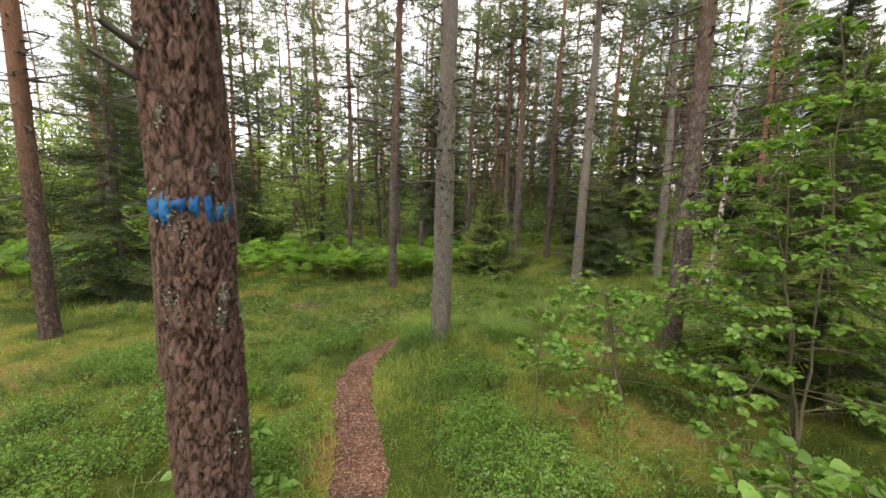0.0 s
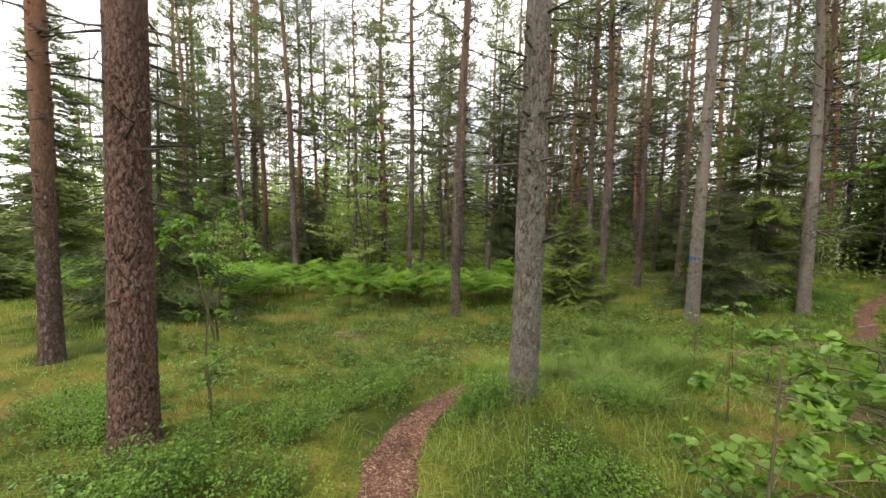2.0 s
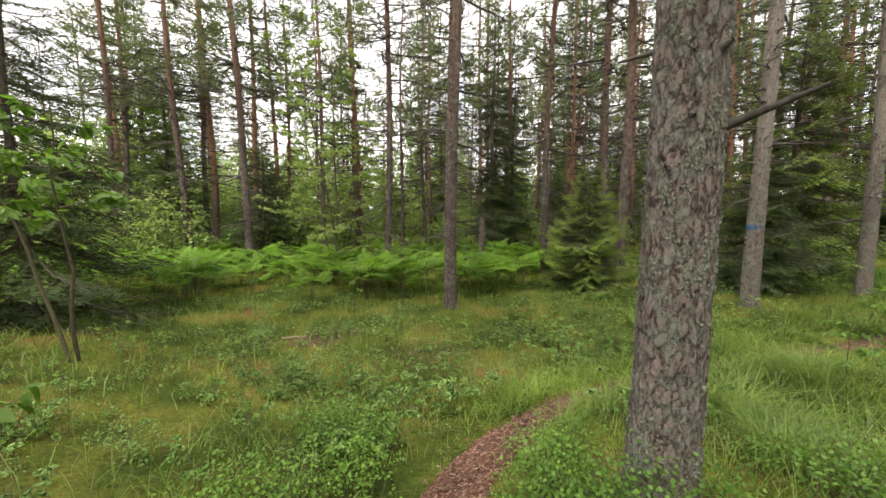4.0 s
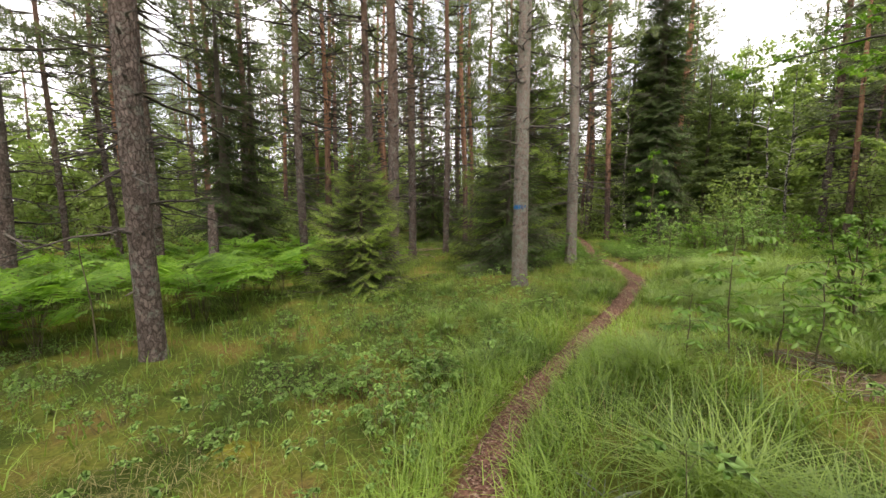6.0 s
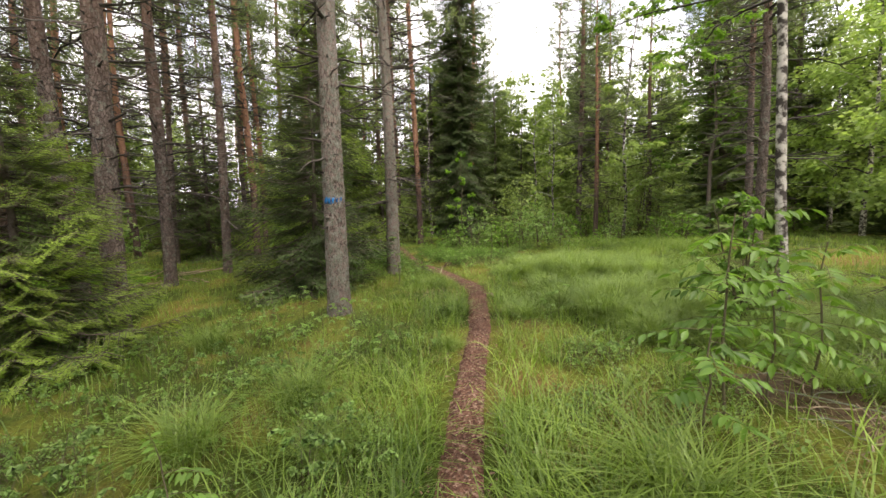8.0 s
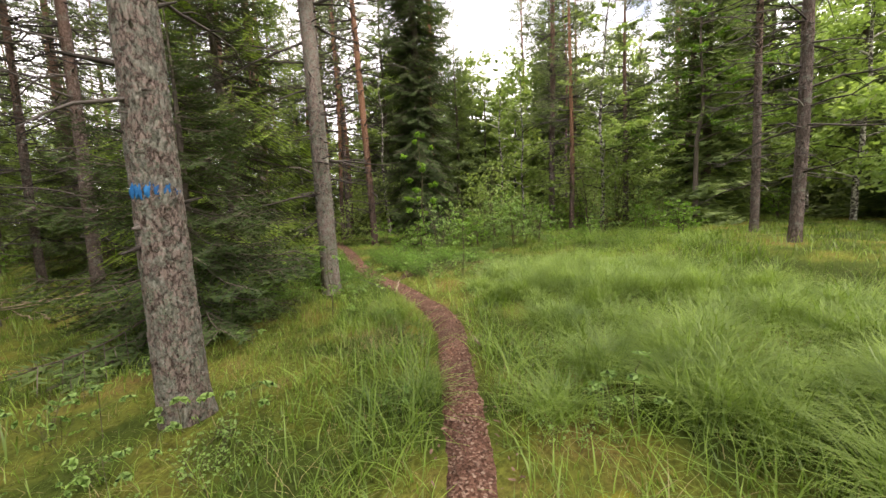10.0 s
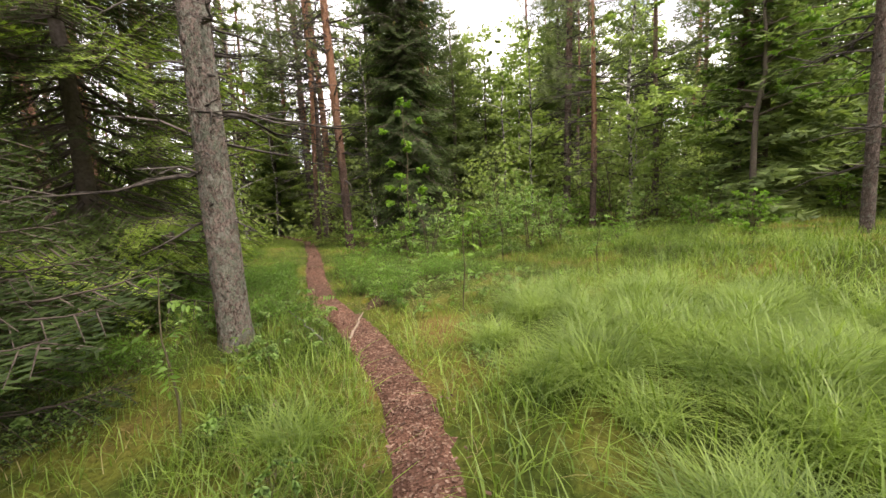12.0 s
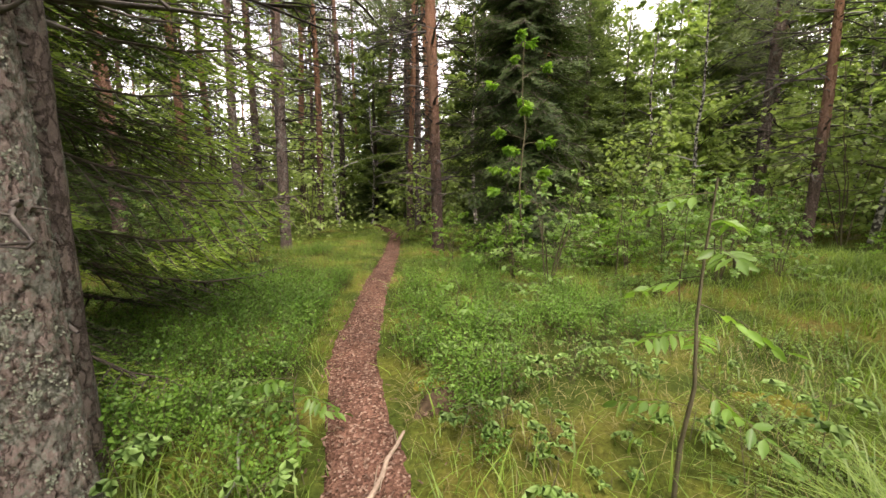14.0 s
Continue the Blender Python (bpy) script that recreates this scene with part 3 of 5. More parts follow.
def pine(x, y, radius, tall=13.0, seed=1, lean=(0, 0), bark=None, low=1.6, base=7.0, label="", fine=0.0, long=1.0, blue=None, lichen=0, bend=0.05, sides=14, tufts=380, sink=0.0):
    t = thing("pine_tree", (x, y, float(lie(np.array([x]), np.array([y]))[0]) - sink), label or "scots pine with a bare grey-brown trunk and dead lower branches", "pine tree", "pines of the wood")
    part("trunk", trunk_mesh(radius, tall, seed, bark or PINE_BARK, lean, 150 if fine else sides, 110, fine, bend), t)
    part("dead_branch", dead_branches(radius, tall, seed, lean, low, base + 1, long, 4 if fine else 3, bend), t, "thin dead grey branches and stubs", "stuff")
    part("crown", pine_crown(tall, seed, lean, base, tufts, bend=bend), t, "sparse grey-green needle crown")
    if blue:
        part("paint_mark", blue_band(radius * (1 - 0.72 * (blue[0] / tall) ** 1.15), blue[0], seed, lean, blue[1], blue[2], bend), t, "faded blue trail mark painted on bark")
    if lichen:
        part("lichen", lichen_tufts(radius, tall, seed, lean, 0.05, 2.8, lichen, bend), t, "curls of grey-green lichen", "stuff")
    return t


S = 1.2
pine(-0.79, 1.21, 0.12, 14, 11, (-0.5, 0), OLD_BARK, 3.8, 8, "old pine beside the path, blue paint mark, reddish scaly bark", fine=3.6, blue=(1.96, -1.0, 2.7), lichen=3000, long=0.5, bend=0.01)
pine(-0.01, 5.17, 0.135, 14, 12, (0.6, 0), GREY_BARK, 2.25, 8, "old scots pine at a path bend, thick lichened bark", fine=3.6, lichen=12000, long=0.5, bend=0.02)
pine(-2.9, 3.86, 0.15, 14, 13, (-1.0, 0.5), OLD_BARK, 1.9, 8, "stout dark scots pine standing in bilberry", fine=3.2, lichen=2500, long=0.4, bend=0.03)
pine(7.22, 12.41, 0.135, 13, 14, (-1.5, 1.5), GREY_BARK, 1.7, 8, "scots pine beside a spreading spruce, pinkish lichened bark", fine=3.4, lichen=11000, long=0.28, bend=0.04)
pine(3.92, 10.74, 0.135, 13, 15, (0, 0), GREY_BARK, 1.9, 7.5, "scots pine, small blue paint mark, lichened foot", fine=3.0, blue=(1.42, -2.35, 2.2), lichen=3500, long=0.9, bend=0.02)
pine(-1.38, 10.32, 0.115, 13, 16, (0.3, 0), PINE_BARK, 1.3, 7.5, "slender scots pine with many dead branches", sides=24)
pine(2.6, 13.44, 0.13, 14, 17, (-1, 0), PINE_BARK, 1.7, 8, "forked-looking stout scots pine", sides=24)
pine(2.42, 13.9, 0.1, 13, 18, (-1.5, 0), PINE_BARK, 1.7, 8, "slim scots pine close behind a stouter one")
pine(-5.75, 5.25, 0.115, 13, 19, (0.3, 0), ORANGE_BARK, 1.7, 7, "scots pine with rusty orange trunk", sides=24, long=0.7)
pine(3.25, 5.05, 0.115, 13, 20, (0.5, 0.5), PINE_BARK, 2.4, 7.5, "dark rough scots pine behind a hazel thicket", sides=32, long=0.8)
PINES = [
    # x, y, radius, lean x, lean y, bark kind, height
    (3.9, 14.0, 0.14, 0.5, 0, 1, 13), (5.21, 14.4, 0.12, 0, 0, 0, 13), (7.2, 19.6, 0.13, 0, 0, 0, 14), (13.2, 24.8, 0.15, 0, 0, 1, 15),
    (11.0, 19.9, 0.14, 0, 0, 1, 15), (10.78, 12.93, 0.12, -1.2, 1, 2, 15), (13.4, 15.9, 0.12, 0, 0, 0, 14), (9.5, 15.6, 0.13, 0, 0, 0, 14),
    (8.9, 16.0, 0.1, 0, 0, 0, 14), (15.0, 8.15, 0.11, 0, 0, 2, 9), (16.8, 6.52, 0.12, 0.5, 0, 1, 9), (-2.79, 11.0, 0.1, 0, 0, 1, 13),
    (-5.3, 13.4, 0.085, -1, 0, 0, 11), (-6.6, 11.9, 0.13, -3.5, 1, 0, 12), (-8.9, 12.6, 0.13, -2, 0, 1, 12), (-7.6, 13.9, 0.11, -1, 0, 2, 13),
    (-7.3, 14.4, 0.09, -1, 0, 2, 13), (-11.0, 12.4, 0.11, -1, 0, 1, 12), (0.85, 12.8, 0.11, 0.5, 0, 1, 13), (3.9, 21.5, 0.14, 0, 0, 1, 14),
    (0, 16.4, 0.11, 0, 0, 0, 13), (-0.7, 17.5, 0.1, 0, 0, 0, 13), (8.85, 4.62, 0.1, 0.5, 0, 0, 11), (11.5, 4.35, 0.1, 0, 0, 1, 11),
    (-1.6, 13.2, 0.09, 0, 0, 0, 12), (1.9, 15.2, 0.1, 0, 0, 2, 13), (5.6, 17.5, 0.1, 0, 0, 1, 13),
    (6.1, 10.5, 0.1, 0, 0, 0, 11),
]
for k, (x, y, r_, a, b_, kind_, tall_) in enumerate(PINES):
    pine(x * S, y * S, r_ * 0.92, tall_ * 1.1, 30 + k, (a, b_), (PINE_BARK, PINE_BARK, ORANGE_BARK)[kind_], 1.15, tall_ * 0.47,
         ("tall scots pine with dead lower branches", "straight scots pine, reddish above and grey below", "scots pine with bright orange upper bark")[kind_], sides=12, long=1.1)

# farther pines, four kinds copied through the wood
proto = [pine(-60 - 4 * k, -40, 0.085 + 0.012 * k, 13 + k, 70 + k, (0.6 * k - 1, 0), (PINE_BARK, ORANGE_BARK, PINE_BARK, ORANGE_BARK)[k], 1.8, 5.8, "distant scots pine of the wood", sides=9, tufts=420, bend=0.08) for k in range(4)]
placed = [(p[0] * S, p[1] * S) for p in PINES]
tries = 0
while len(placed) < 165 and tries < 6000:
    tries += 1
    a = rng.uniform(-62, 100)
    d = rng.uniform(14, 46) ** 1.0
    x, y = 3 + d * np.sin(radians(a)), 6 + d * np.cos(radians(a))
    if a > 38 and d < 20 + rng.uniform(0, 10) or (a > 60 and rng.random() < 0.6):
        continue
    if a < -25 and rng.random() < 0.5 or min(np.hypot(x - p, y - q) for p, q in placed) < 1.7 or far_from_trail([x], [y])[0] < 1.2:
        continue
    placed.append((x, y))
    put(proto[rng.integers(0, 4)], x, y, rng.uniform(0, 360), rng.uniform(0.85, 1.15))

# ---- spruces ----


def spruce_spray(n_side, needles, seed, width=0.0028, length=0.02):
    """One branch, 1 m long along +y: a drooping axis, side twigs set with needles. Returns wood and needles."""
    r, wood, green = np.random.default_rng(seed), Heap(), []
    s = np.linspace(0, 1, 6)
    bow = lambda q: -0.16 * np.sin(q * 3.14 * 0.8) + 0.05 * q
    wood.add(*tube(np.column_stack([0 * s, s, bow(s)]), 0.011 * (1 - 0.85 * s), 3))
    v, f = [], []

    def needled(a, b, count, ln):
        d = b - a
        dl = np.linalg.norm(d)
        d = d / dl
        side = np.cross(d, [0, 0, 1.0])
        side /= np.linalg.norm(side) + 1e-9
        up = np.cross(side, d)
        for k in range(count):
            q = a + d * dl * (k + r.random()) / count
            w = r.uniform(-0.5, 3.64)
            e = d * 0.55 + side * np.cos(w) + up * abs(np.sin(w)) * 0.5
            e *= ln * r.uniform(0.8, 1.2)
            c = d * width
            n = len(v)
            v.extend([q - c, q + c, q + e])
            f.append([n, n + 1, n + 2])
    for k in range(n_side):
        q = 0.14 + 0.84 * (k + r.random() * 0.5) / n_side
        for sgn in (-1, 1):
            ln = 0.42 * (1 - q) ** 0.7 * (0.4 + 0.6 * min(1, q * 3)) * r.uniform(0.75, 1.15) + 0.05
            a = np.array([0, q, bow(q)])
            b = a + ln * np.array([sgn * 0.75, 0.62, -0.25 - r.random() * 0.25])
            wood.add(*tube([a, b], [0.004, 0.0015], 3))
            needled(a, b, max(4, int(needles * ln / 0.3)), length)
            if ln > 0.18:
                for h in (0.35, 0.65):
                    c = a + (b - a) * h
                    e = c + ln * 0.38 * np.array([sgn * 0.2, 0.9, -0.3])
                    needled(c, e, max(3, int(needles * 0.45)), length)
    needled(np.array([0, 0.1, bow(0.1)]), np.array([0, 0.55, bow(0.55)]), needles, length)
    needled(np.array([0, 0.55, bow(0.55)]), np.array([0, 1.0, bow(1.0)]), needles, length)
    wv = np.concatenate(wood.v)
    wf = np.concatenate(wood.f)
    return wv, wf, np.array(v), np.array(f)


SPRAYS = {"near": [spruce_spray(13, 46, 1, 0.0042, 0.026), spruce_spray(12, 44, 2, 0.0042, 0.026)], "mid": [spruce_spray(9, 17, 3, 0.0085, 0.05), spruce_spray(8, 17, 4, 0.0085, 0.05)],
          "far": [spruce_spray(5, 5, 5, 0.028, 0.13)]}


def spruce(x, y, tall, reach, detail, seed, label, step=0.16, per=7, low=0.15, droop=0.25, fresh=0.0, name="spruce_tree", category="spruce", needle=None):
    """A spruce: tapered trunk and whorls of sprays that grow shorter upward."""
    r = np.random.default_rng(seed)
    t = thing(name, (x, y, float(lie(np.array([x]), np.array([y]))[0])), label, category, "spruces")
    z = np.linspace(-0.2, tall, 14)
    part("trunk", mesh_of("spruce_trunk", *[(lambda a: (a[0], [a[1]]))(tube(np.column_stack([0.02 * np.sin(z + seed), 0.02 * np.cos(z * 1.3), z]), (0.012 * tall + 0.02) * (1 - 0.93 * np.clip(z / tall, 0, 1)), 8))][0], SPRUCE_BARK, None, True), t)
    kinds = SPRAYS[detail]
    zz, pp = low, []
    while zz < tall - 0.1:
        k = zz / tall
        for _ in range(per):
            pp.append((zz + r.normal(0, step * 0.4), r.uniform(0, 6.28), reach * (1 - k) ** 0.8 * r.uniform(0.6, 1.12) + 0.1, -droop * (1 - k) + 0.35 * k + r.normal(0, 0.08)))
        zz += step * r.uniform(0.8, 1.2) * (1 - 0.35 * k)
    pp = np.array(pp)
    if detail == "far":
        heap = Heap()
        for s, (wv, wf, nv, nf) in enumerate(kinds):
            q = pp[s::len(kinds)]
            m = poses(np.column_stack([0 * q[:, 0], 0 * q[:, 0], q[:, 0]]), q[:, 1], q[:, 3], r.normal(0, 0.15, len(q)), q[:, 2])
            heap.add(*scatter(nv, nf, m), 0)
        part("foliage", heap.mesh("spruce_foliage", [LIT_NEEDLE]), t, kind="stuff")
        return t
    needle = needle or SPRUCE_NEEDLE
    mats, key = [SPRUCE_BARK, needle], (detail, needle.name)
    if key not in BOUGHS:
        BOUGHS[key] = []
        for wv, wf, nv, nf in kinds:
            h = Heap()
            h.add(wv, wf, 0)
            young = nv[nf[:, 0], 1] > 0.62
            h.add(nv, nf[~young], 1)
            h.add(nv, nf[young], 2)
            BOUGHS[key].append(h.mesh("bough", mats + [SPRUCE_TIP if detail == "near" else needle]))
    for k, (z_, yaw, size, pitch) in enumerate(pp):
        ob = part("bough", BOUGHS[key][k % len(kinds)], t)
        ob.matrix_basis = Matrix.Translation((0, 0, z_)) @ Euler((pitch, r.normal(0, 0.15), yaw)).to_matrix().to_4x4()
        ob.scale = (size, size, size)
    return t


BOUGHS = {}
spruce(7.16, 14.5, 7.6, 2.6, "near", 201, "dense green spruce whose skirts touch the ground beside a pine", 0.3, 8, 0.35, 0.3)
spruce(1.6, 12.7, 3.0, 1.4, "near", 202, "young bushy spruce between two pines", 0.13, 10, 0.1, 0.1)
spruce(4.3, 4.1, 3.9, 1.8, "near", 203, "light green young spruce at the edge of a hazel thicket", 0.2, 8, 0.2, 0.15, 0.0)
spruce(13.95, 14.2, 15, 1.85, "mid", 204, "tall dark spruce with hanging boughs, dense to the ground", 0.2, 10, 0.3, 0.75, needle=DARK_NEEDLE)
spruce(8.0, 21.4, 5.5, 2.2, "mid", 205, "dark spruce with wide lower skirts", 0.26, 8, 0.1, 0.3)
spruce(5.2, 12.6, 3.6, 1.7, "mid", 206, "young spruce standing behind a blue-marked pine", 0.2, 8, 0.1, 0.25, needle=DARK_NEEDLE)
spruce(-0.6, 18.5, 9.5, 1.6, "mid", 207, "tall thin dark spruce among the pines", 0.3, 7, 0.4, 0.45, needle=DARK_NEEDLE)
spruce(0.3, 20.0, 8.5, 1.5, "mid", 208, "tall thin dark spruce among the pines", 0.3, 7, 0.4, 0.45, needle=DARK_NEEDLE)
spruce(-6.9, 7.9, 5.2, 1.9, "mid", 209, "dark spruce in the shade of the pines", 0.25, 8, 0.2, 0.35, needle=DARK_NEEDLE)
spruce(-8.4, 15.8, 4.2, 1.6, "mid", 210, "dark bushy spruce beyond the ferns", 0.25, 8, 0.1, 0.3, needle=DARK_NEEDLE)
far_spruce = [spruce(-50 - 5 * k, -50, (9, 13, 6)[k], (2.1, 2.5, 1.9)[k], "far", 220 + k, "distant green spruce at the clearing, needle colour lightened against the shade", 0.32, 8, 0.3, 0.4) for k in range(3)]
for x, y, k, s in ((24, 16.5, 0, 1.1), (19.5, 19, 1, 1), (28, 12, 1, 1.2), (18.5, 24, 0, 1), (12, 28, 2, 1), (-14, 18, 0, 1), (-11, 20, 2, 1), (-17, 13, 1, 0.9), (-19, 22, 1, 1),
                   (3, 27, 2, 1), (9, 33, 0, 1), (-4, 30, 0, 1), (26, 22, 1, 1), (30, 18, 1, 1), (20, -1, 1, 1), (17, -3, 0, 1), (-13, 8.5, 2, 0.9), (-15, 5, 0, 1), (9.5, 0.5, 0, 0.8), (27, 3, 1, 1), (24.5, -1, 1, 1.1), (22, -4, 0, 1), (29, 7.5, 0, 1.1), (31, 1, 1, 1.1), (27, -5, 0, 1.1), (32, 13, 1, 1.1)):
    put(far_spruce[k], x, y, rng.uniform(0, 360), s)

# ---- broadleaf trees ----


def leaf_shape(wide=0.42, fold=0.1, toothed=False):
    """A leaf 1 long along +y, six triangles with a folded midrib."""
    v = np.array([(0, 0, 0), (wide * 0.85, 0.28, fold), (wide, 0.55, fold * 1.1), (wide * 0.55, 0.82, fold * 0.6), (0, 1.06, -0.05),
                  (-wide * 0.55, 0.82, fold * 0.6), (-wide, 0.55, fold * 1.1), (-wide * 0.85, 0.28, fold), (0, 0.5, -0.03)], float)
    return v, np.array([(8, 0, 1), (8, 1, 2), (8, 2, 3), (8, 3, 4), (8, 4, 5), (8, 5, 6), (8, 6, 7), (8, 7, 0)])


LEAF = leaf_shape(0.34)
ROUND_LEAF = leaf_shape(0.5, 0.12)
SMALL = (np.array([(0, 0, 0), (0.38, 0.45, 0.08), (0, 1, 0), (-0.38, 0.45, 0.08)], float), np.array([(0, 1, 2), (0, 2, 3)]))


def broadleaf(name, x, y, tall, reach, leaves, size, seed, label, category, leaf=SMALL, bark=STEM, green=BROAD, stems=1, low=0.2, girth=0.02, limbs=16, flat=0.35, lean=(0, 0), crook=1.0, group="broadleaf trees", loose=0.2, far=False):
    r = np.random.default_rng(seed)
    t = thing(name, (x, y, float(lie(np.array([x]), np.array([y]))[0])), label, category, group)
    wood, pts, yaws = Heap(), [], []
    for st in range(stems):
        a0 = r.uniform(0, 6.28)
        sp = 0.0 if stems == 1 else 0.22
        s = np.linspace(0, 1, 9)
        wob = np.cumsum(r.normal(0, 0.035 * tall / 4 * crook, (9, 2)), axis=0)
        top = tall * r.uniform(0.8, 1)
        spine = np.column_stack([s * top * (sp * np.cos(a0) + lean[0]) + wob[:, 0], s * top * (sp * np.sin(a0) + lean[1]) + wob[:, 1], s * top - 0.08 * (s == 0)])
        wood.add(*tube(spine, girth * (1 - 0.85 * s) + 0.0015, 7))
        for b in range(limbs):
            q = low + (1 - low) * (b + r.random()) / limbs
            c = np.array([np.interp(q, s, spine[:, i]) for i in range(3)])
            yaw = b * 2.4 + r.uniform(-0.5, 0.5)
            ln = reach * (1.05 - 0.75 * q) * r.uniform(0.6, 1.15)
            u = np.linspace(0, 1, 5)
            rise = flat * r.uniform(0.5, 1.4)
            ya = yaw + np.cumsum(r.normal(0, 0.12, 5))
            limb = c + np.column_stack([np.cos(ya) * ln * u, np.sin(ya) * ln * u, ln * (rise * u - 0.25 * u * u)])
            wood.add(*tube(limb, girth * 0.38 * (1 - 0.8 * u) * (1 - 0.5 * q) + 0.001, 4))
            for tw in range(max(2, int(ln / 0.16))):
                w = r.uniform(0.2, 1)
                o = np.array([np.interp(w, u, limb[:, i]) for i in range(3)])
                ty = yaw + r.choice([-1, 1]) * r.uniform(0.4, 1.1)
                tl = ln * r.uniform(0.12, 0.35)
                e = o + tl * np.array([np.cos(ty), np.sin(ty), r.uniform(-0.1, 0.4)])
                if not far:
                    wood.add(*tube([o, e], [0.0022 + girth * 0.06, 0.001], 3))
                pts.append((o, e, ty))
    pick = r.integers(0, len(pts), leaves)
    f = r.random((leaves, 1)) ** 0.7
    o, e = np.array([pts[i][0] for i in pick]), np.array([pts[i][1] for i in pick])
    p = o + (e - o) * f + r.normal(0, size * (1.2 if far else loose), (leaves, 3))
    yaw = np.array([pts[i][2] for i in pick]) - np.pi / 2 + r.normal(0, 0.8, leaves)
    v, fc = scatter(*leaf, poses(p, yaw, r.normal(-0.4, 0.45, leaves), r.normal(0, 0.45, leaves), size * r.uniform(0.6, 1.2, leaves)))
    part("stem", wood.mesh("stem", [bark], True), t, "thin woody stem and twigs")
    part("foliage", mesh_of("foliage", v, [fc], green), t, "spread layers of fresh green leaves", "stuff")
    return t


hz = "hazel sapling with flat layers of round green leaves"
broadleaf("hazel_bush", 2.0, 3.75, 1.5, 1.0, 1100, 0.06, 301, hz, "hazel bush", ROUND_LEAF, STEM, HAZEL, 2, 0.2, 0.02, 16, 0.25)
broadleaf("hazel_bush", 1.75, 1.55, 1.0, 0.8, 650, 0.065, 302, hz, "hazel bush", ROUND_LEAF, STEM, HAZEL, 3, 0.3, 0.012, 12, 0.2)
broadleaf("hazel_bush", 3.25, 3.1, 3.4, 1.6, 4000, 0.06, 303, "tall hazel with pale green leaves beside a spruce", "hazel bush", ROUND_LEAF, STEM, HAZEL, 3, 0.08, 0.014, 22, 0.3)
broadleaf("hazel_bush", 3.9, 3.5, 4.4, 1.7, 4000, 0.06, 304, "tall hazel with pale green leaves beside a spruce", "hazel bush", ROUND_LEAF, STEM, HAZEL, 3, 0.12, 0.014, 22, 0.3)
broadleaf("rowan_sapling", 0.95, 3.3, 1.35, 0.6, 330, 0.055, 305, "thin sapling with small toothed leaves beside the path", "sapling", ROUND_LEAF, STEM, HAZEL, 1, 0.25, 0.011, 9, 0.5)
broadleaf("rowan_sapling", 2.3, 4.9, 1.1, 0.6, 260, 0.05, 306, "thin sapling with small toothed leaves", "sapling", ROUND_LEAF, STEM, HAZEL, 1, 0.25, 0.01, 9, 0.5)
broadleaf("sapling", -2.6, 4.25, 1.5, 0.6, 160, 0.06, 307, "slender sapling leaning beside a stout pine", "sapling", LEAF, STEM, BROAD, 1, 0.1, 0.014, 10, 0.4, (-0.1, 0.1))
broadleaf("rowan_tree", -4.6, 6.6, 2.5, 1.5, 700, 0.09, 308, "rowan with a flat spray of leaves at eye height", "rowan tree", LEAF, STEM, HAZEL, 2, 0.6, 0.018, 10, 0.2)
broadleaf("sapling", -1.35, 2.0, 0.95, 0.55, 220, 0.085, 309, "low broad-leaved sapling in bilberry", "sapling", LEAF, STEM, HAZEL, 2, 0.3, 0.008, 8, 0.2)
broadleaf("birch_tree", -4.85, 13.3, 6.6, 1.6, 6500, 0.08, 310, "young birch with bright green spring leaves", "birch tree", SMALL, STEM, LIT_LEAF, 3, 0.1, 0.03, 26, 0.5)
broadleaf("birch_tree", -6.3, 17.6, 6.5, 2.0, 6500, 0.09, 311, "young birch with bright green spring leaves", "birch tree", SMALL, STEM, LIT_LEAF, 2, 0.1, 0.05, 24, 0.5)
broadleaf("alder_bush", 4.45, 6.65, 1.15, 0.4, 2000, 0.05, 312, "dense dark green bush at the edge of the grass", "bush", LEAF, STEM, HAZEL, 4, 0.05, 0.01, 14, 1.0)
broadleaf("rowan_tree", 12.3, 13.4, 3.9, 0.85, 1100, 0.085, 313, "slim rowan before a dark spruce, yellow-green leaves", "rowan tree", LEAF, STEM, FERN, 1, 0.25, 0.016, 14, 0.6)
broadleaf("birch_tree", 17.5, 5.8, 8.5, 3.2, 9000, 0.085, 314, "broad-leaved tree hanging green boughs over the grass", "birch tree", SMALL, SPRUCE_BARK, BROAD, 1, 0.3, 0.09, 30, 0.3)
BIRCHBARK = plain_material("birch_bark", (0.05, 0.042, 0.036), (0.46, 0.43, 0.38), 14)
for stop, at_ in zip(BIRCHBARK.node_tree.nodes["Color Ramp"].color_ramp.elements, (0.5, 0.62)):
    stop.position = at_
broadleaf("birch_tree", 4.6, 6.36, 9.0, 2.4, 6500, 0.055, 315, "slender birch with peeling grey-white bark", "birch tree", SMALL, BIRCHBARK, BROAD, 1, 0.28, 0.042, 26, 0.25, (0.05, 0.04), 0.15)
# far thickets look sunlit only through their lightened leaf colour
pale = [broadleaf("sunlit_bush", -70 - 3 * k, -80, 2.2 + k, 1.3, 1100, 0.11, 340 + k, "pale green thicket far between trunks, sunlight put into its leaf colour", "bush", SMALL, STEM, LIT_LEAF, 5, 0.02, 0.01, 12, 0.5, group="undergrowth bushes", far=True) for k in range(2)]
und = [broadleaf("undergrowth_bush", -70 - 3 * k, -60, (1.3, 1.8, 1.0)[k], (0.8, 0.9, 0.7)[k], (700, 800, 500)[k], 0.075, 320 + k, "leafy green undergrowth bush", "bush", SMALL, STEM, (BROAD, RASPLEAF, FERN)[k], 4, 0.05, 0.01, 10, 0.5, group="undergrowth bushes") for k in range(3)]
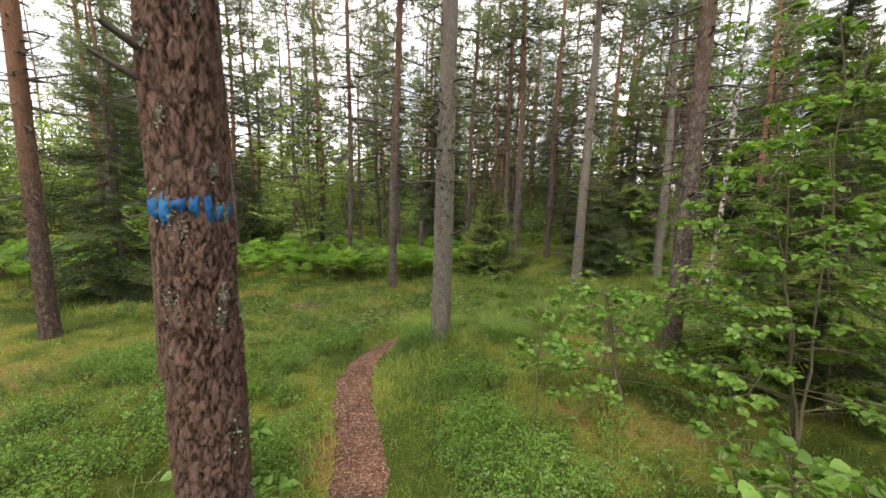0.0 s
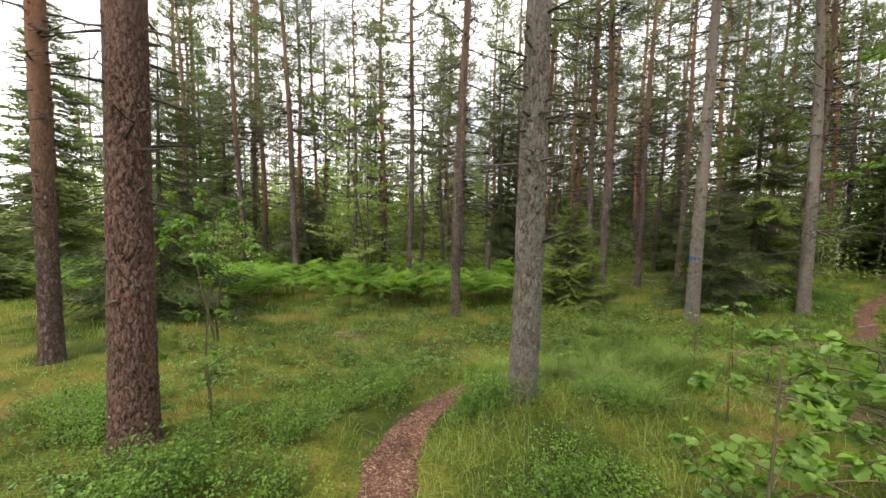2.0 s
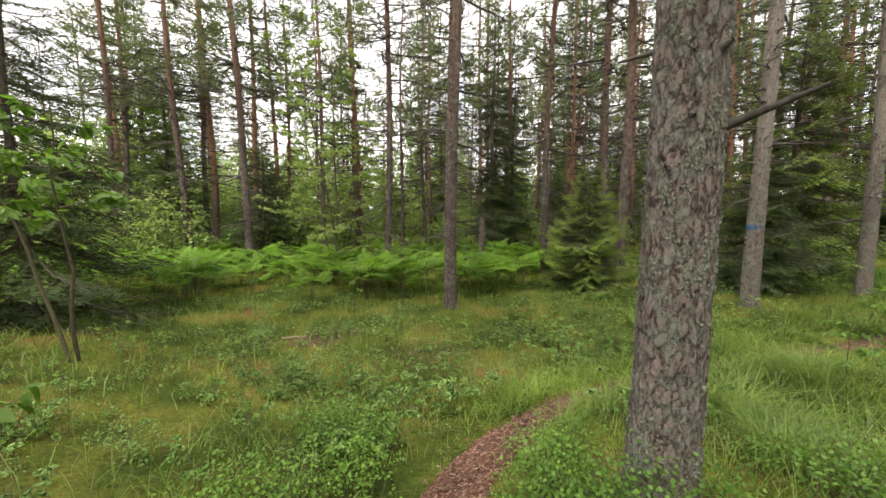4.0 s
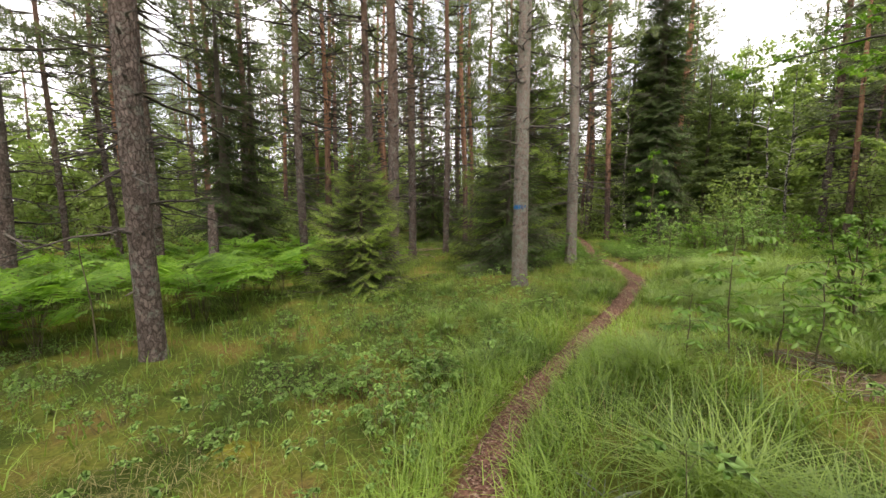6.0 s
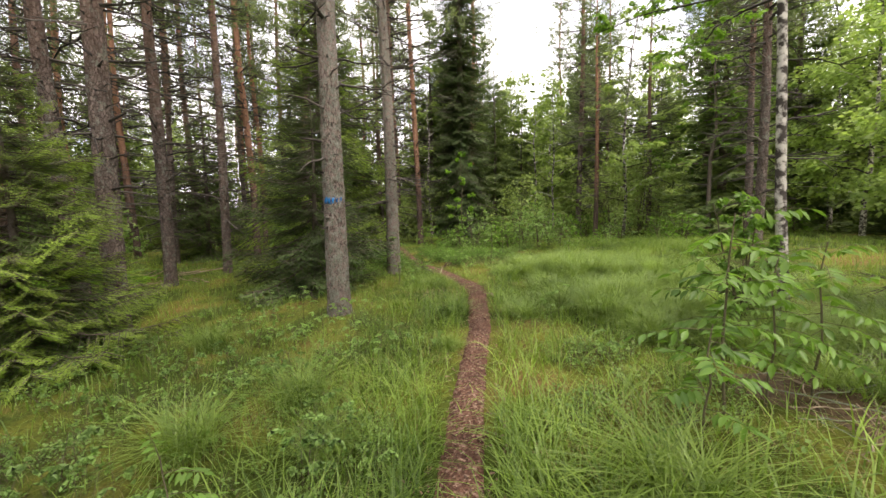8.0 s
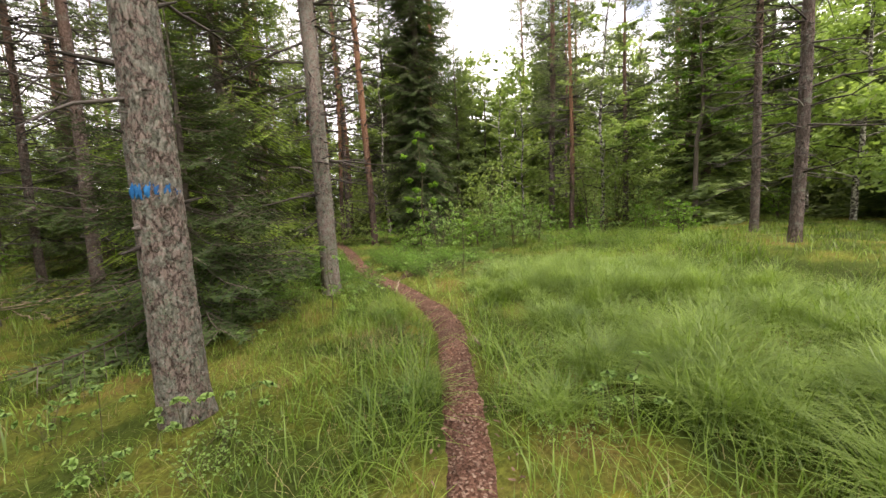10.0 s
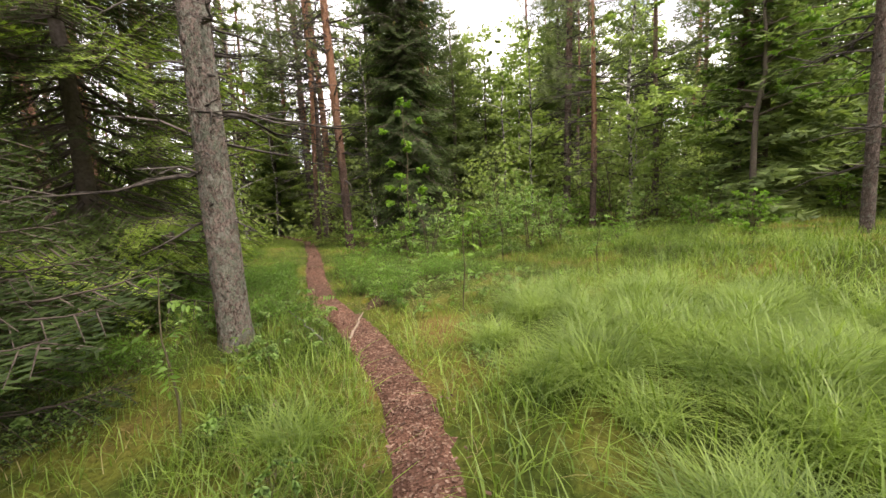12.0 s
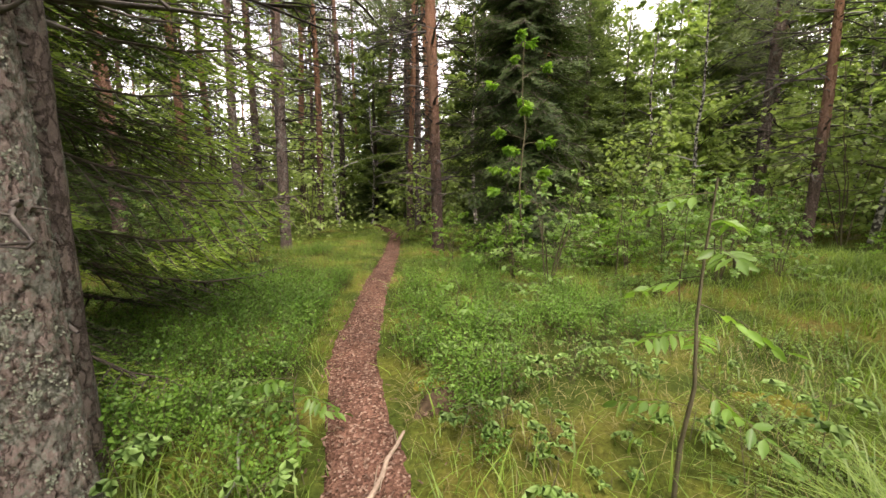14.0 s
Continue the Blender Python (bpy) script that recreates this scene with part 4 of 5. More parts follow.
spots = [(15, 12.5), (14.4, 13.2), (15.8, 11.8), (16.6, 12.6), (14.2, 12.2), (17.5, 11.5), (16.2, 10.9), (18.3, 10.2), (19.2, 9.2), (20, 8.2), (12.2, 13.9), (11.9, 13.2), (9.8, 17.5), (10.6, 18.6), (8.8, 18.3), (20.5, 7), (21, 5.5), (19.6, 10.8), (12.8, 12.9), (13.6, 12.5)]
spots += [(x + rng.normal(0, 0.7), y + rng.normal(0, 0.7)) for x, y in spots]
for k in range(22):
    a, d = radians(rng.uniform(54, 104)), rng.uniform(9.8, 14)
    spots.append((3.7 + d * math.sin(a), 8.7 + d * math.cos(a)))
for x, y in spots:
    put(und[rng.integers(0, 3)], x, y, rng.uniform(0, 360), rng.uniform(0.4, 1.0))
n = 0
while n < 270:
    a, d = radians(rng.uniform(-62, 105)), rng.uniform(15, 34)
    x, y = 3 + d * np.sin(a), 6 + d * np.cos(a)
    if far_from_trail([x], [y])[0] > 1.0:
        put((pale[n % 2] if d > 20 or n % 3 == 0 else und[n % 3]), x, y, rng.uniform(0, 360), rng.uniform(0.8, 1.4) if d < 24 else rng.uniform(1.5, 2.5))
        n += 1
# far birches: brightness comes from the pale leaf colour, not from the sun
big = [broadleaf("birch_tree", -90 - 6 * k, -60, (10, 14)[k], (2.8, 3.3)[k], (6500, 8000)[k], 0.2, 330 + k, "birch at the far edge of the wood, leaf colour lightened as if sunlit", "birch tree", SMALL, BIRCHBARK, LIT_LEAF, 1, 0.08, 0.1, 24, 0.5, far=True) for k in range(2)]
n = 0
while n < 130:
    a, d = radians(rng.uniform(-66, 112)), rng.uniform(24, 46)
    x, y = 3 + d * np.sin(a), 6 + d * np.cos(a)
    put(big[n % 2], x, y, rng.uniform(0, 360), rng.uniform(0.75, 1.15) if a > 0.9 else rng.uniform(0.4, 0.68))
    n += 1
for x, y, s in ((18.5, 1.5, 0.9), (13.5, 1.2, 0.8), (23, 1, 1), (15.5, -2.5, 1), (12, -3, 1.0)):
    t = put(big[0], x, y, rng.uniform(0, 360), s, "leafy birch at the edge of the dark spruces")

# the same lightened leaf colour offsets the shade of the wood here
edge = [broadleaf("birch_tree", -120 - 6 * k, -60, (9.5, 7.5)[k], (2.3, 2.0)[k], (9000, 7000)[k], 0.095, 350 + k, "grey-green leafy birch behind the grassy clearing", "birch tree", SMALL, BIRCHBARK, LIT_LEAF, 1, 0.12, 0.06, 26, 0.45) for k in range(2)]
screen = [(a, d) for d in (16.5, 20, 24) for a in range(42, 112, 7)]
for k, (a, d) in enumerate(screen):
    a, d = radians(a + rng.uniform(-3, 3)), d + rng.uniform(-1.5, 2)
    x, y = 3.6 + d * math.sin(a), 8.6 + d * math.cos(a)
    kind_ = (edge[k % 2], proto[k % 4], edge[(k + 1) % 2], proto[(k + 2) % 4], far_spruce[k % 2])[k % 5]
    put(kind_, x, y, rng.uniform(0, 360), rng.uniform(0.9, 1.3))
# the wood goes on behind the start and beside the walk: unseen trees added for shade
for k in range(52):
    a, d = radians(rng.uniform(135, 275)), rng.uniform(8, 26)
    x, y = 1 + d * math.sin(a), 3 + d * math.cos(a)
    if far_from_trail([x], [y])[0] > 2.5 and min(math.hypot(x - p, y - q) for p, q in placed) > 1.7:
        placed.append((x, y))
        put((proto[k % 4], proto[(k + 1) % 4], far_spruce[k % 3])[k % 3], x, y, rng.uniform(0, 360), rng.uniform(0.75, 1.05))

# ---- ferns and pinnate saplings ----


def frond(length, pairs, wide, up, seed, sub=3):
    """A fern frond along +y with toothed pinnae."""
    r = np.random.default_rng(seed)
    v, f = [], []
    for k in range(pairs):
        q = 0.16 + 0.84 * k / pairs
        base = np.array([0, q * length, up * np.sin(q * 2.2) * length])
        pl = wide * length * np.sin(min(1, q * 1.25 + 0.18) * 3.0) ** 0.8 * (1.0 - 0.25 * q) + 0.012
        for sg in (-1, 1):
            tip = base + np.array([sg * pl, pl * 0.35, -pl * 0.18 + r.normal(0, 0.01)])
            for j in range(sub):
                a, b = j / sub, (j + 1.15) / sub
                w = length * 0.4 / pairs * (1.15 - a) * 1.7
                p0, p1 = base + (tip - base) * a, base + (tip - base) * min(1, b)
                m = (p0 + p1) / 2
                n = len(v)
                v += [p0, m + [0, w, 0.004], p1, m - [0, w, 0.004]]
                f += [(n, n + 1, n + 2), (n, n + 2, n + 3)]
    return np.array(v), np.array(f)


def fern(name, seed, fronds, length, stalk, label):
    r, heap = np.random.default_rng(seed), Heap()
    t = thing(name, (-100, -60 - seed % 7, 0), label, "fern", "ferns")
    for k in range(fronds):
        fv, ff = frond(length, 15, 0.34, 0.14, seed + k)
        yaw = k * 6.28 / fronds + r.normal(0, 0.3)
        st = stalk * r.uniform(0.7, 1.1)
        lean = r.uniform(0.15, 0.4)
        o = np.array([-np.sin(yaw) * st * lean, np.cos(yaw) * st * lean, st])
        heap.add(*scatter(fv, ff, poses(o[None], yaw, r.uniform(-0.15, 0.35), r.normal(0, 0.15), r.uniform(0.7, 1.1))), 1)
        heap.add(*tube([(0, 0, -0.05), o * [0.5, 0.5, 0.6], o, o + 0.4 * length * np.array([-np.sin(yaw), np.cos(yaw), 0.1])], [0.004, 0.0035, 0.003, 0.001], 3), 0)
    part("fronds", heap.mesh("fronds", [STEM, FERN]), t, "arching toothed green fronds")
    return t


ferns = [fern("fern", 400 + k, (7, 6, 8)[k], (0.75, 0.6, 0.85)[k], (0.5, 0.35, 0.55)[k], "bracken fern with wide flat bright green fronds") for k in range(3)]
n = 0
while n < 210:
    x, y = rng.uniform(-15, 3.5), rng.uniform(8.5, 18.5)
    edge = 10.6 + 0.45 * (x + 3) if x > -3 else 10.6 - 0.32 * (-3 - x)
    if y < edge or (x > 0.5 and y < 14.5) or (y > edge + 4.5 and rng.random() < 0.6):
        continue
    put(ferns[n % 3], x, y, rng.uniform(0, 360), rng.uniform(0.75, 1.2))
    n += 1


def pinnate(name, x, y, tall, count, seed, label, size=1.0, green=HAZEL):
    """A rowan sapling: an upright stem with leaves of paired leaflets."""
    r, heap = np.random.default_rng(seed), Heap()
    t = thing(name, (x, y, float(lie(np.array([x]), np.array([y]))[0])), label, "rowan sapling", "rowan saplings")
    s = np.linspace(0, 1, 6)
    spine = np.column_stack([np.cumsum(r.normal(0, 0.015, 6)), np.cumsum(r.normal(0, 0.015, 6)), s * tall - 0.04 * (s == 0)])
    heap.add(*tube(spine, 0.006 * tall + 0.002 - 0.005 * tall * s, 6))
    part("stem", heap.mesh("sapling_stem", [STEM], True), t)
    for k in range(count):
        heap = Heap()
        q = 0.3 + 0.7 * (k + 0.5) / count
        o = np.array([np.interp(q, s, spine[:, i]) for i in range(3)])
        yaw, ln = k * 2.4 + r.normal(0, 0.3), 0.22 * size * r.uniform(0.8, 1.2)
        tilt = r.uniform(-0.55, 0.35)
        d = np.array([-np.sin(yaw) * np.cos(tilt), np.cos(yaw) * np.cos(tilt), np.sin(tilt)])
        e = o + d * ln * 1.3
        heap.add(*tube([o, (o + e) / 2 + [0, 0, 0.01], e - [0, 0, 0.02]], [0.0022, 0.0015, 0.0008], 3))
        for j in range(6):
            a = 0.3 + 0.7 * j / 5
            c = o + (e - o) * a - [0, 0, 0.02 * a * a]
            for sg in ((-1, 1) if j < 5 else (0,)):
                m = poses(c[None], yaw - sg * 1.15, -0.45 + r.normal(0, 0.25), r.normal(0, 0.45), 0.085 * size * (1 - 0.25 * abs(a - 0.6)))
                lv = LEAF[0] * [0.62, 1, 0.6]
                heap.add(*scatter(lv, LEAF[1], m), 1)
        part("leaf", heap.mesh("pinnate_leaf", [STEM, green]), t)
    return t


rw = "young rowan with feathery paired leaflets in the grass"
for x, y, tl, c, sz in ((2.75, 6.95, 1.0, 18, 1.1), (3.05, 6.75, 0.8, 13, 1.1), (2.3, 7.1, 0.6, 9, 1), (4.2, 6.7, 0.7, 10, 1), (3.15, 6.55, 0.85, 14, 1.1), (8.75, 10.75, 1.25, 9, 1.1), (6.15, 11.5, 0.95, 6, 0.9), (8.05, 12.2, 0.4, 7, 1), (-1.9, 8.2, 0.45, 7, 0.8),
                       (-3.8, 8.5, 0.7, 9, 0.9), (-3.0, 9.6, 0.9, 9, 0.8), (-1.9, 10.6, 1.3, 10, 0.8), (13, 12.1, 1.3, 14, 1.2), (14.4, 11.4, 1.5, 16, 1.2), (12.2, 11.2, 1.1, 10, 1), (9.6, 12.4, 0.5, 7, 1), (11.1, 9.4, 0.9, 10, 1), (1.25, 9.0, 0.4, 6, 0.8), (1.9, 5.4, 0.7, 8, 0.8)):
    pinnate("rowan_sapling", x, y, tl, c, int(500 + x * 10 + y * 7), rw, sz * 0.78)

# ---- grass, bilberry and herbs ----


def blades(count, place, tall, width, arch, green, name, label, seed, segs=3):
    """Grass as one mesh: curved tapering blades rooted at place(count)."""
    r = np.random.default_rng(seed)
    p = place(r, count)
    count = len(p)
    yaw = r.uniform(0, 6.28, count)
    h = tall * r.uniform(0.45, 1.15, count) * p[:, 3]
    bend = arch * r.uniform(0.3, 1.3, count)
    w = width * r.uniform(0.7, 1.2, count)
    cols = []
    dx, dy = np.cos(yaw), np.sin(yaw)
    for k in range(segs + 1):
        q = k / segs
        out, up = h * bend * q * q, h * (q - 0.35 * np.minimum(bend, 1.3) * q * q)
        cx, cy, cz = p[:, 0] + dx * out, p[:, 1] + dy * out, p[:, 2] - 0.02 + up
        if k < segs:
            ww = w * (1 - 0.75 * q)
            cols += [np.column_stack([cx - dy * ww, cy + dx * ww, cz]), np.column_stack([cx + dy * ww, cy - dx * ww, cz])]
        else:
            cols.append(np.column_stack([cx, cy, cz]))
    v = np.stack(cols, 1)
    k = v.shape[1]
    base = (np.arange(count) * k)[:, None]
    quads = np.concatenate([base + np.array([2 * s, 2 * s + 1, 2 * s + 3, 2 * s + 2]) for s in range(segs - 1)])
    tris = base + np.array([k - 3, k - 2, k - 1])
    return tagged(new(name, mesh_of(name, v.reshape(-1, 3), [quads, tris], green)), label, "grass", kind="stuff")


def patchy(x, y, s=1.0, o=0.0):
    return 0.5 + 0.5 * np.sin(x * 1.1 * s + 2 * np.sin(y * 0.7 * s + o)) * np.cos(y * 1.3 * s + 1.5 * np.sin(x * 0.9 * s - o))


TRUNKS = np.array([(0.05, 5.0), (-2.9, 3.86), (7.2, 12.4), (3.92, 10.7), (-0.82, 1.2), (-1.38, 10.3), (2.6, 13.4)])


def rooted(x, y, keep, size):
    z = lie(x, y)
    return np.column_stack([x, y, z, size])[keep]


CLUMPS = ((-2.2, 3.2, 1.5), (9.5, 14.6, 1.2), (10.2, 12.7, 0.95), (7.9, 13.1, 0.7), (0.4, 4.3, 0.5), (-1.2, 5.2, 0.5))


def shrubby(x, y):
    """Where bilberry keeps the grass down."""
    return np.clip(sum(np.exp(-((x - a) ** 2 + (y - b) ** 2) / (1.3 * c * c)) for a, b, c in CLUMPS), 0, 1)


BARE = ((9.6, 11.4, 0.9), (8.9, 11.9, 0.45), (3.3, 6.1, 0.75), (5.6, 10.3, 0.35), (-1.3, 8.0, 0.5), (2.4, 3.2, 0.6), (10.9, 10.9, 0.6))


def mossy(x, y):
    """Where moss and old straw lie open."""
    return np.clip(sum(np.exp(-((x - a) ** 2 + (y - b) ** 2) / (1.3 * c * c)) for a, b, c in BARE), 0, 1)


def lawn(r, n):
    """Short forest grass, thick near the trail and thinner far off."""
    m = n * 2
    t = r.integers(0, len(LINE), m)
    d = np.abs(r.normal(0, 4.2, m)) + 0.12
    a = r.uniform(0, 6.28, m)
    x, y = LINE[t, 0] + d * np.cos(a), LINE[t, 1] + d * np.sin(a)
    off = far_from_trail(x, y)
    den = 0.08 + 0.92 * patchy(x, y, 1.9) ** 0.8
    berry = shrubby(x, y)
    crossed = (y > 6.6) & (y < 8.6) & (x < 2.2)
    keep = (off > np.where(crossed, 0.1, 0.13) + 0.12 * r.random(m)) & (r.random(m) < den * (1 - 0.88 * berry) * (1 - 0.75 * mossy(x, y))) & (y > -1.5)
    size = (0.55 + 0.6 * patchy(x, y, 0.8, 2)) * np.clip(0.45 + off / 1.0, 0.4, 1)
    return rooted(x, y, keep, size)[:n]


def lush(r, n):
    """Longer grass on the slope beyond the bend."""
    x, y = r.uniform(1.2, 17, n), r.uniform(6.2, 14, n)
    off = far_from_trail(x, y)
    low = LINE[np.argmin(np.hypot(LINE[None, :, 0] - x[:, None], LINE[None, :, 1] - y[:, None]), axis=1)]
    right = (x - low[:, 0]) - (y - low[:, 1]) > 0
    keep = (off > 0.2) & (right | (off < 1.2)) & (r.random(n) < (0.06 + 0.94 * patchy(x, y, 2.2, 1) ** 1.3) * (1 - 0.9 * mossy(x, y)) * np.where((x > 7.8) & (y > 10), 0.4, 1))
    return rooted(x, y, keep, 0.6 + 0.5 * patchy(x, y, 1.2, 3))


def meadow(r, n):
    x, y = r.uniform(-12, 22, n), r.uniform(2, 24, n)
    y = np.where((x < 7) & (y < 6), y + 18, y)
    return rooted(x, y, (far_from_trail(x, y) > 2.5) & (r.random(n) < 0.4 + 0.6 * patchy(x, y)), np.full(n, 1.0))


blades(120000, lawn, 0.21, 0.0032, 0.9, GRASS, "grass", "fine green forest grass with moss between", 601)
blades(62000, lush, 0.34, 0.0056, 1.2, GRASS, "long_grass", "long arching soft green grass", 602)
blades(80000, meadow, 0.26, 0.006, 0.8, GRASS, "meadow_grass", "thick green grass further from the path", 603, 2)


def verge(r, n):
    """Grass that hangs over the path where it bends."""
    near = LINE[(LINE[:, 0] > -0.6) & (LINE[:, 0] < 2.6) & (LINE[:, 1] > 6.2)]
    t = r.integers(0, len(near), n)
    x, y = near[t, 0] + r.normal(0, 0.24, n), near[t, 1] + r.normal(0, 0.24, n)
    off = far_from_trail(x, y)
    return rooted(x, y, (off > 0.19) | (r.random(n) < 0.03), 0.6 + 0.5 * np.clip(off * 2, 0, 1))


blades(9000, verge, 0.3, 0.0038, 1.1, GRASS, "verge_grass", "grass hanging over the edges of the path", 607, 4)
DRY = leaf_material("dry_grass", (0.2, 0.17, 0.07), (0.36, 0.31, 0.15), 0.3)


def straw(r, n):
    """Old straw: a little everywhere, much in the open mossy spots."""
    k = r.integers(0, len(BARE), n // 3)
    c = np.array(BARE)[k]
    x, y = c[:, 0] + r.normal(0, 0.7, len(k)) * c[:, 2], c[:, 1] + r.normal(0, 0.7, len(k)) * c[:, 2]
    return np.concatenate([lawn(r, n), rooted(x, y, far_from_trail(x, y) > 0.25, np.full(len(k), 0.6))])


blades(20000, straw, 0.2, 0.0024, 1.5, DRY, "dry_grass", "straw-coloured old grass blades", 605)


tr = np.random.default_rng(88)
TUFTS = [(1.9, 7.3), (2.1, 7.15), (0.8, 5.6), (1.0, 5.9), (0.9, 6.25), (1.2, 5.6), (2.0, 8.9), (1.6, 9.6), (2.3, 9.5), (5.4, 7.9), (5.7, 8.1), (5.9, 7.6), (4.7, 8.6), (3.6, 9.0), (4.7, 9.4), (6.3, 10.8), (2.6, 11.2), (1.25, 8.3)]
while len(TUFTS) < 135:
    x, y = tr.uniform(3.2, 9.2), tr.uniform(5.4, 10.2)
    if 0.7 < far_from_trail([x], [y])[0] < 3.6 and x - y > -3.2:
        TUFTS.append((x, y))
TUFTS = np.array(TUFTS)


def sedges(r, n):
    """Sedge tussocks: many long blades from each root."""
    k = r.integers(0, len(TUFTS), n)
    a, d = r.uniform(0, 6.28, n), 0.15 * np.sqrt(r.random(n))
    x, y = TUFTS[k, 0] + d * np.cos(a), TUFTS[k, 1] + d * np.sin(a)
    size = (0.6 + 0.5 * ((k * 7) % 10) / 10) * np.clip(0.5 + far_from_trail(TUFTS[:, 0], TUFTS[:, 1])[k] / 1.6, 0.5, 1.1)
    return rooted(x, y, far_from_trail(x, y) > 0.15, size)


SEDGE = leaf_material("sedge_blades", (0.07, 0.12, 0.022), (0.25, 0.345, 0.075), 0.35, 0.4, 0.4, 2.0)
blades(50000, sedges, 0.42, 0.0036, 1.3, SEDGE, "sedge_grass", "tussocks of long arching light green sedge", 606, 6)


def shrublets(name, spots, size, seed, label, green=BILBERRY, leaves=150, tall=0.24, leaf=0.02, shape=SMALL):
    """Low bilberry: wiry stems with many small leaves, as one mesh."""
    r = np.random.default_rng(seed)
    kinds = []
    for _ in range(3):
        h = Heap()
        tw = []
        for _ in range(11):
            a, o = r.uniform(0, 6.28), r.normal(0, 0.035, 2)
            e = np.array([o[0] + np.cos(a) * tall * 0.5, o[1] + np.sin(a) * tall * 0.5, tall * r.uniform(0.6, 1.1)])
            h.add(*tube([(o[0], o[1], -0.02), e], [0.0016, 0.0008], 3), 0)
            tw.append((np.array([o[0], o[1], 0]), e))
        k = r.integers(0, len(tw), leaves)
        f = r.uniform(0.3, 1.05, (leaves, 1))
        p = np.array([tw[i][0] for i in k]) * (1 - f) + np.array([tw[i][1] for i in k]) * f + r.normal(0, tall * 0.09, (leaves, 3))
        h.add(*scatter(*shape, poses(p, r.uniform(0, 6.28, leaves), r.normal(-0.15, 0.5, leaves), r.normal(0, 0.5, leaves), leaf * r.uniform(0.7, 1.3, leaves))), 1)
        kinds.append(h)
    out = Heap()
    spots = np.asarray(spots, float)
    z = lie(spots[:, 0], spots[:, 1])
    for k, h in enumerate(kinds):
        s = slice(k, None, 3)
        m = poses(np.column_stack([spots[s], z[s]]), r.uniform(0, 6.28, len(z[s])), 0, 0, size * r.uniform(0.5, 1.15, len(z[s])))
        for v, f, i in zip([np.concatenate(h.v)], [None], [None]):
            fs = {0: [], 1: []}
            for ff, ii in zip(h.f, h.i):
                if ff.shape[1] == 4:
                    ff = np.concatenate([ff[:, :3], ff[:, [0, 2, 3]]])
                fs[int(ii[0])].append(ff)
            both = np.concatenate(fs[0] + fs[1])
            n0 = sum(len(q) for q in fs[0])
            vv, fa = scatter(v, both, m)
            out.v.append(vv.astype(np.float32))
            out.f.append(fa + out.n)
            out.i.append(np.tile(np.concatenate([np.zeros(n0), np.ones(len(both) - n0)]), len(m)))
            out.n += len(vv)
    return tagged(new(name, out.mesh(name, [STEM, green])), label, "shrub", kind="stuff")


def spread(r, n, cx, cy, sx, sy, gap=0.3):
    x, y = r.normal(cx, sx, n), r.normal(cy, sy, n)
    if n > 100:
        c = r.integers(0, max(4, n // 14), n)
        x, y = x[c] + r.normal(0, 0.17, n), y[c] + r.normal(0, 0.17, n)
    k = far_from_trail(x, y) > gap + 0.1
    return np.column_stack([x, y])[k]


br = np.random.default_rng(77)
berries = np.concatenate([spread(br, 520, -2.3, 2.8, 1.0, 1.3), spread(br, 120, -1.2, 5.2, 0.5, 0.5), spread(br, 110, 0.45, 4.3, 0.5, 0.7), spread(br, 240, 7.9, 13.1, 0.7, 0.7), spread(br, 400, 10.2, 12.7, 0.8, 0.65), spread(br, 380, 9.5, 14.7, 1.0, 0.9), spread(br, 90, 9.0, 14.6, 0.8, 0.8), spread(br, 80, 0.8, 2.2, 0.5, 0.9)])
shrublets("bilberry", berries, 1.15, 640, "low bilberry shrubs with small fresh green leaves", leaves=200, leaf=0.0165)
seedl = np.concatenate([spread(br, 90, 1.2, 9.2, 1.6, 1.0), spread(br, 60, 0.9, 8.1, 0.8, 0.4), spread(br, 70, -2.0, 8.0, 1.5, 1.2), spread(br, 50, -0.8, 6.3, 0.8, 0.5), spread(br, 60, 1.6, 2.6, 0.9, 0.9), spread(br, 50, 2, 11, 2, 1), spread(br, 60, 7.6, 12.0, 0.8, 0.8), spread(br, 40, 9.6, 11.3, 0.8, 0.6), spread(br, 60, -3.5, 5.5, 2, 1.5), spread(br, 120, 14, 12, 2, 1.2)])


def raspberry(seed):
    """A seedling: a short stem with long-stalked leaves of three leaflets."""
    r = np.random.default_rng(seed)
    t = thing("seedling", (-110 - seed % 20, -60, 0), "raspberry or rowan seedling with toothed leaves in the grass", "seedling", "seedlings of the forest floor")
    tall = r.uniform(0.12, 0.3)
    s = np.linspace(0, 1, 4)
    spine = np.column_stack([r.normal(0, 0.02) * s, r.normal(0, 0.02) * s, tall * s - 0.03 * (s == 0)])
    wood = Heap()
    wood.add(*tube(spine, 0.0022 - 0.001 * s, 4))
    tops = []
    for k in range(int(r.integers(4, 7))):
        q, yaw = r.uniform(0.4, 1), k * 2.4 + r.normal(0, 0.4)
        o = spine[-1] * q
        e = o + r.uniform(0.05, 0.11) * np.array([-np.sin(yaw), np.cos(yaw), r.uniform(0.1, 0.5)])
        wood.add(*tube([o, e], [0.001, 0.0007], 3))
        tops.append((e, yaw))
    part("stem", wood.mesh("seedling_stem", [STEM]), t, kind="stuff")
    for e, yaw in tops:
        leaf = Heap()
        for turn, size in ((0, 1.0), (1.35, 0.8), (-1.35, 0.8)):
            leaf.add(*scatter(*RASP, poses(e[None], yaw + turn, r.normal(-0.3, 0.25), r.normal(0, 0.3), size * r.uniform(0.045, 0.068))))
        part("leaf", leaf.mesh("toothed_leaf", [RASPLEAF]), t)
    return t


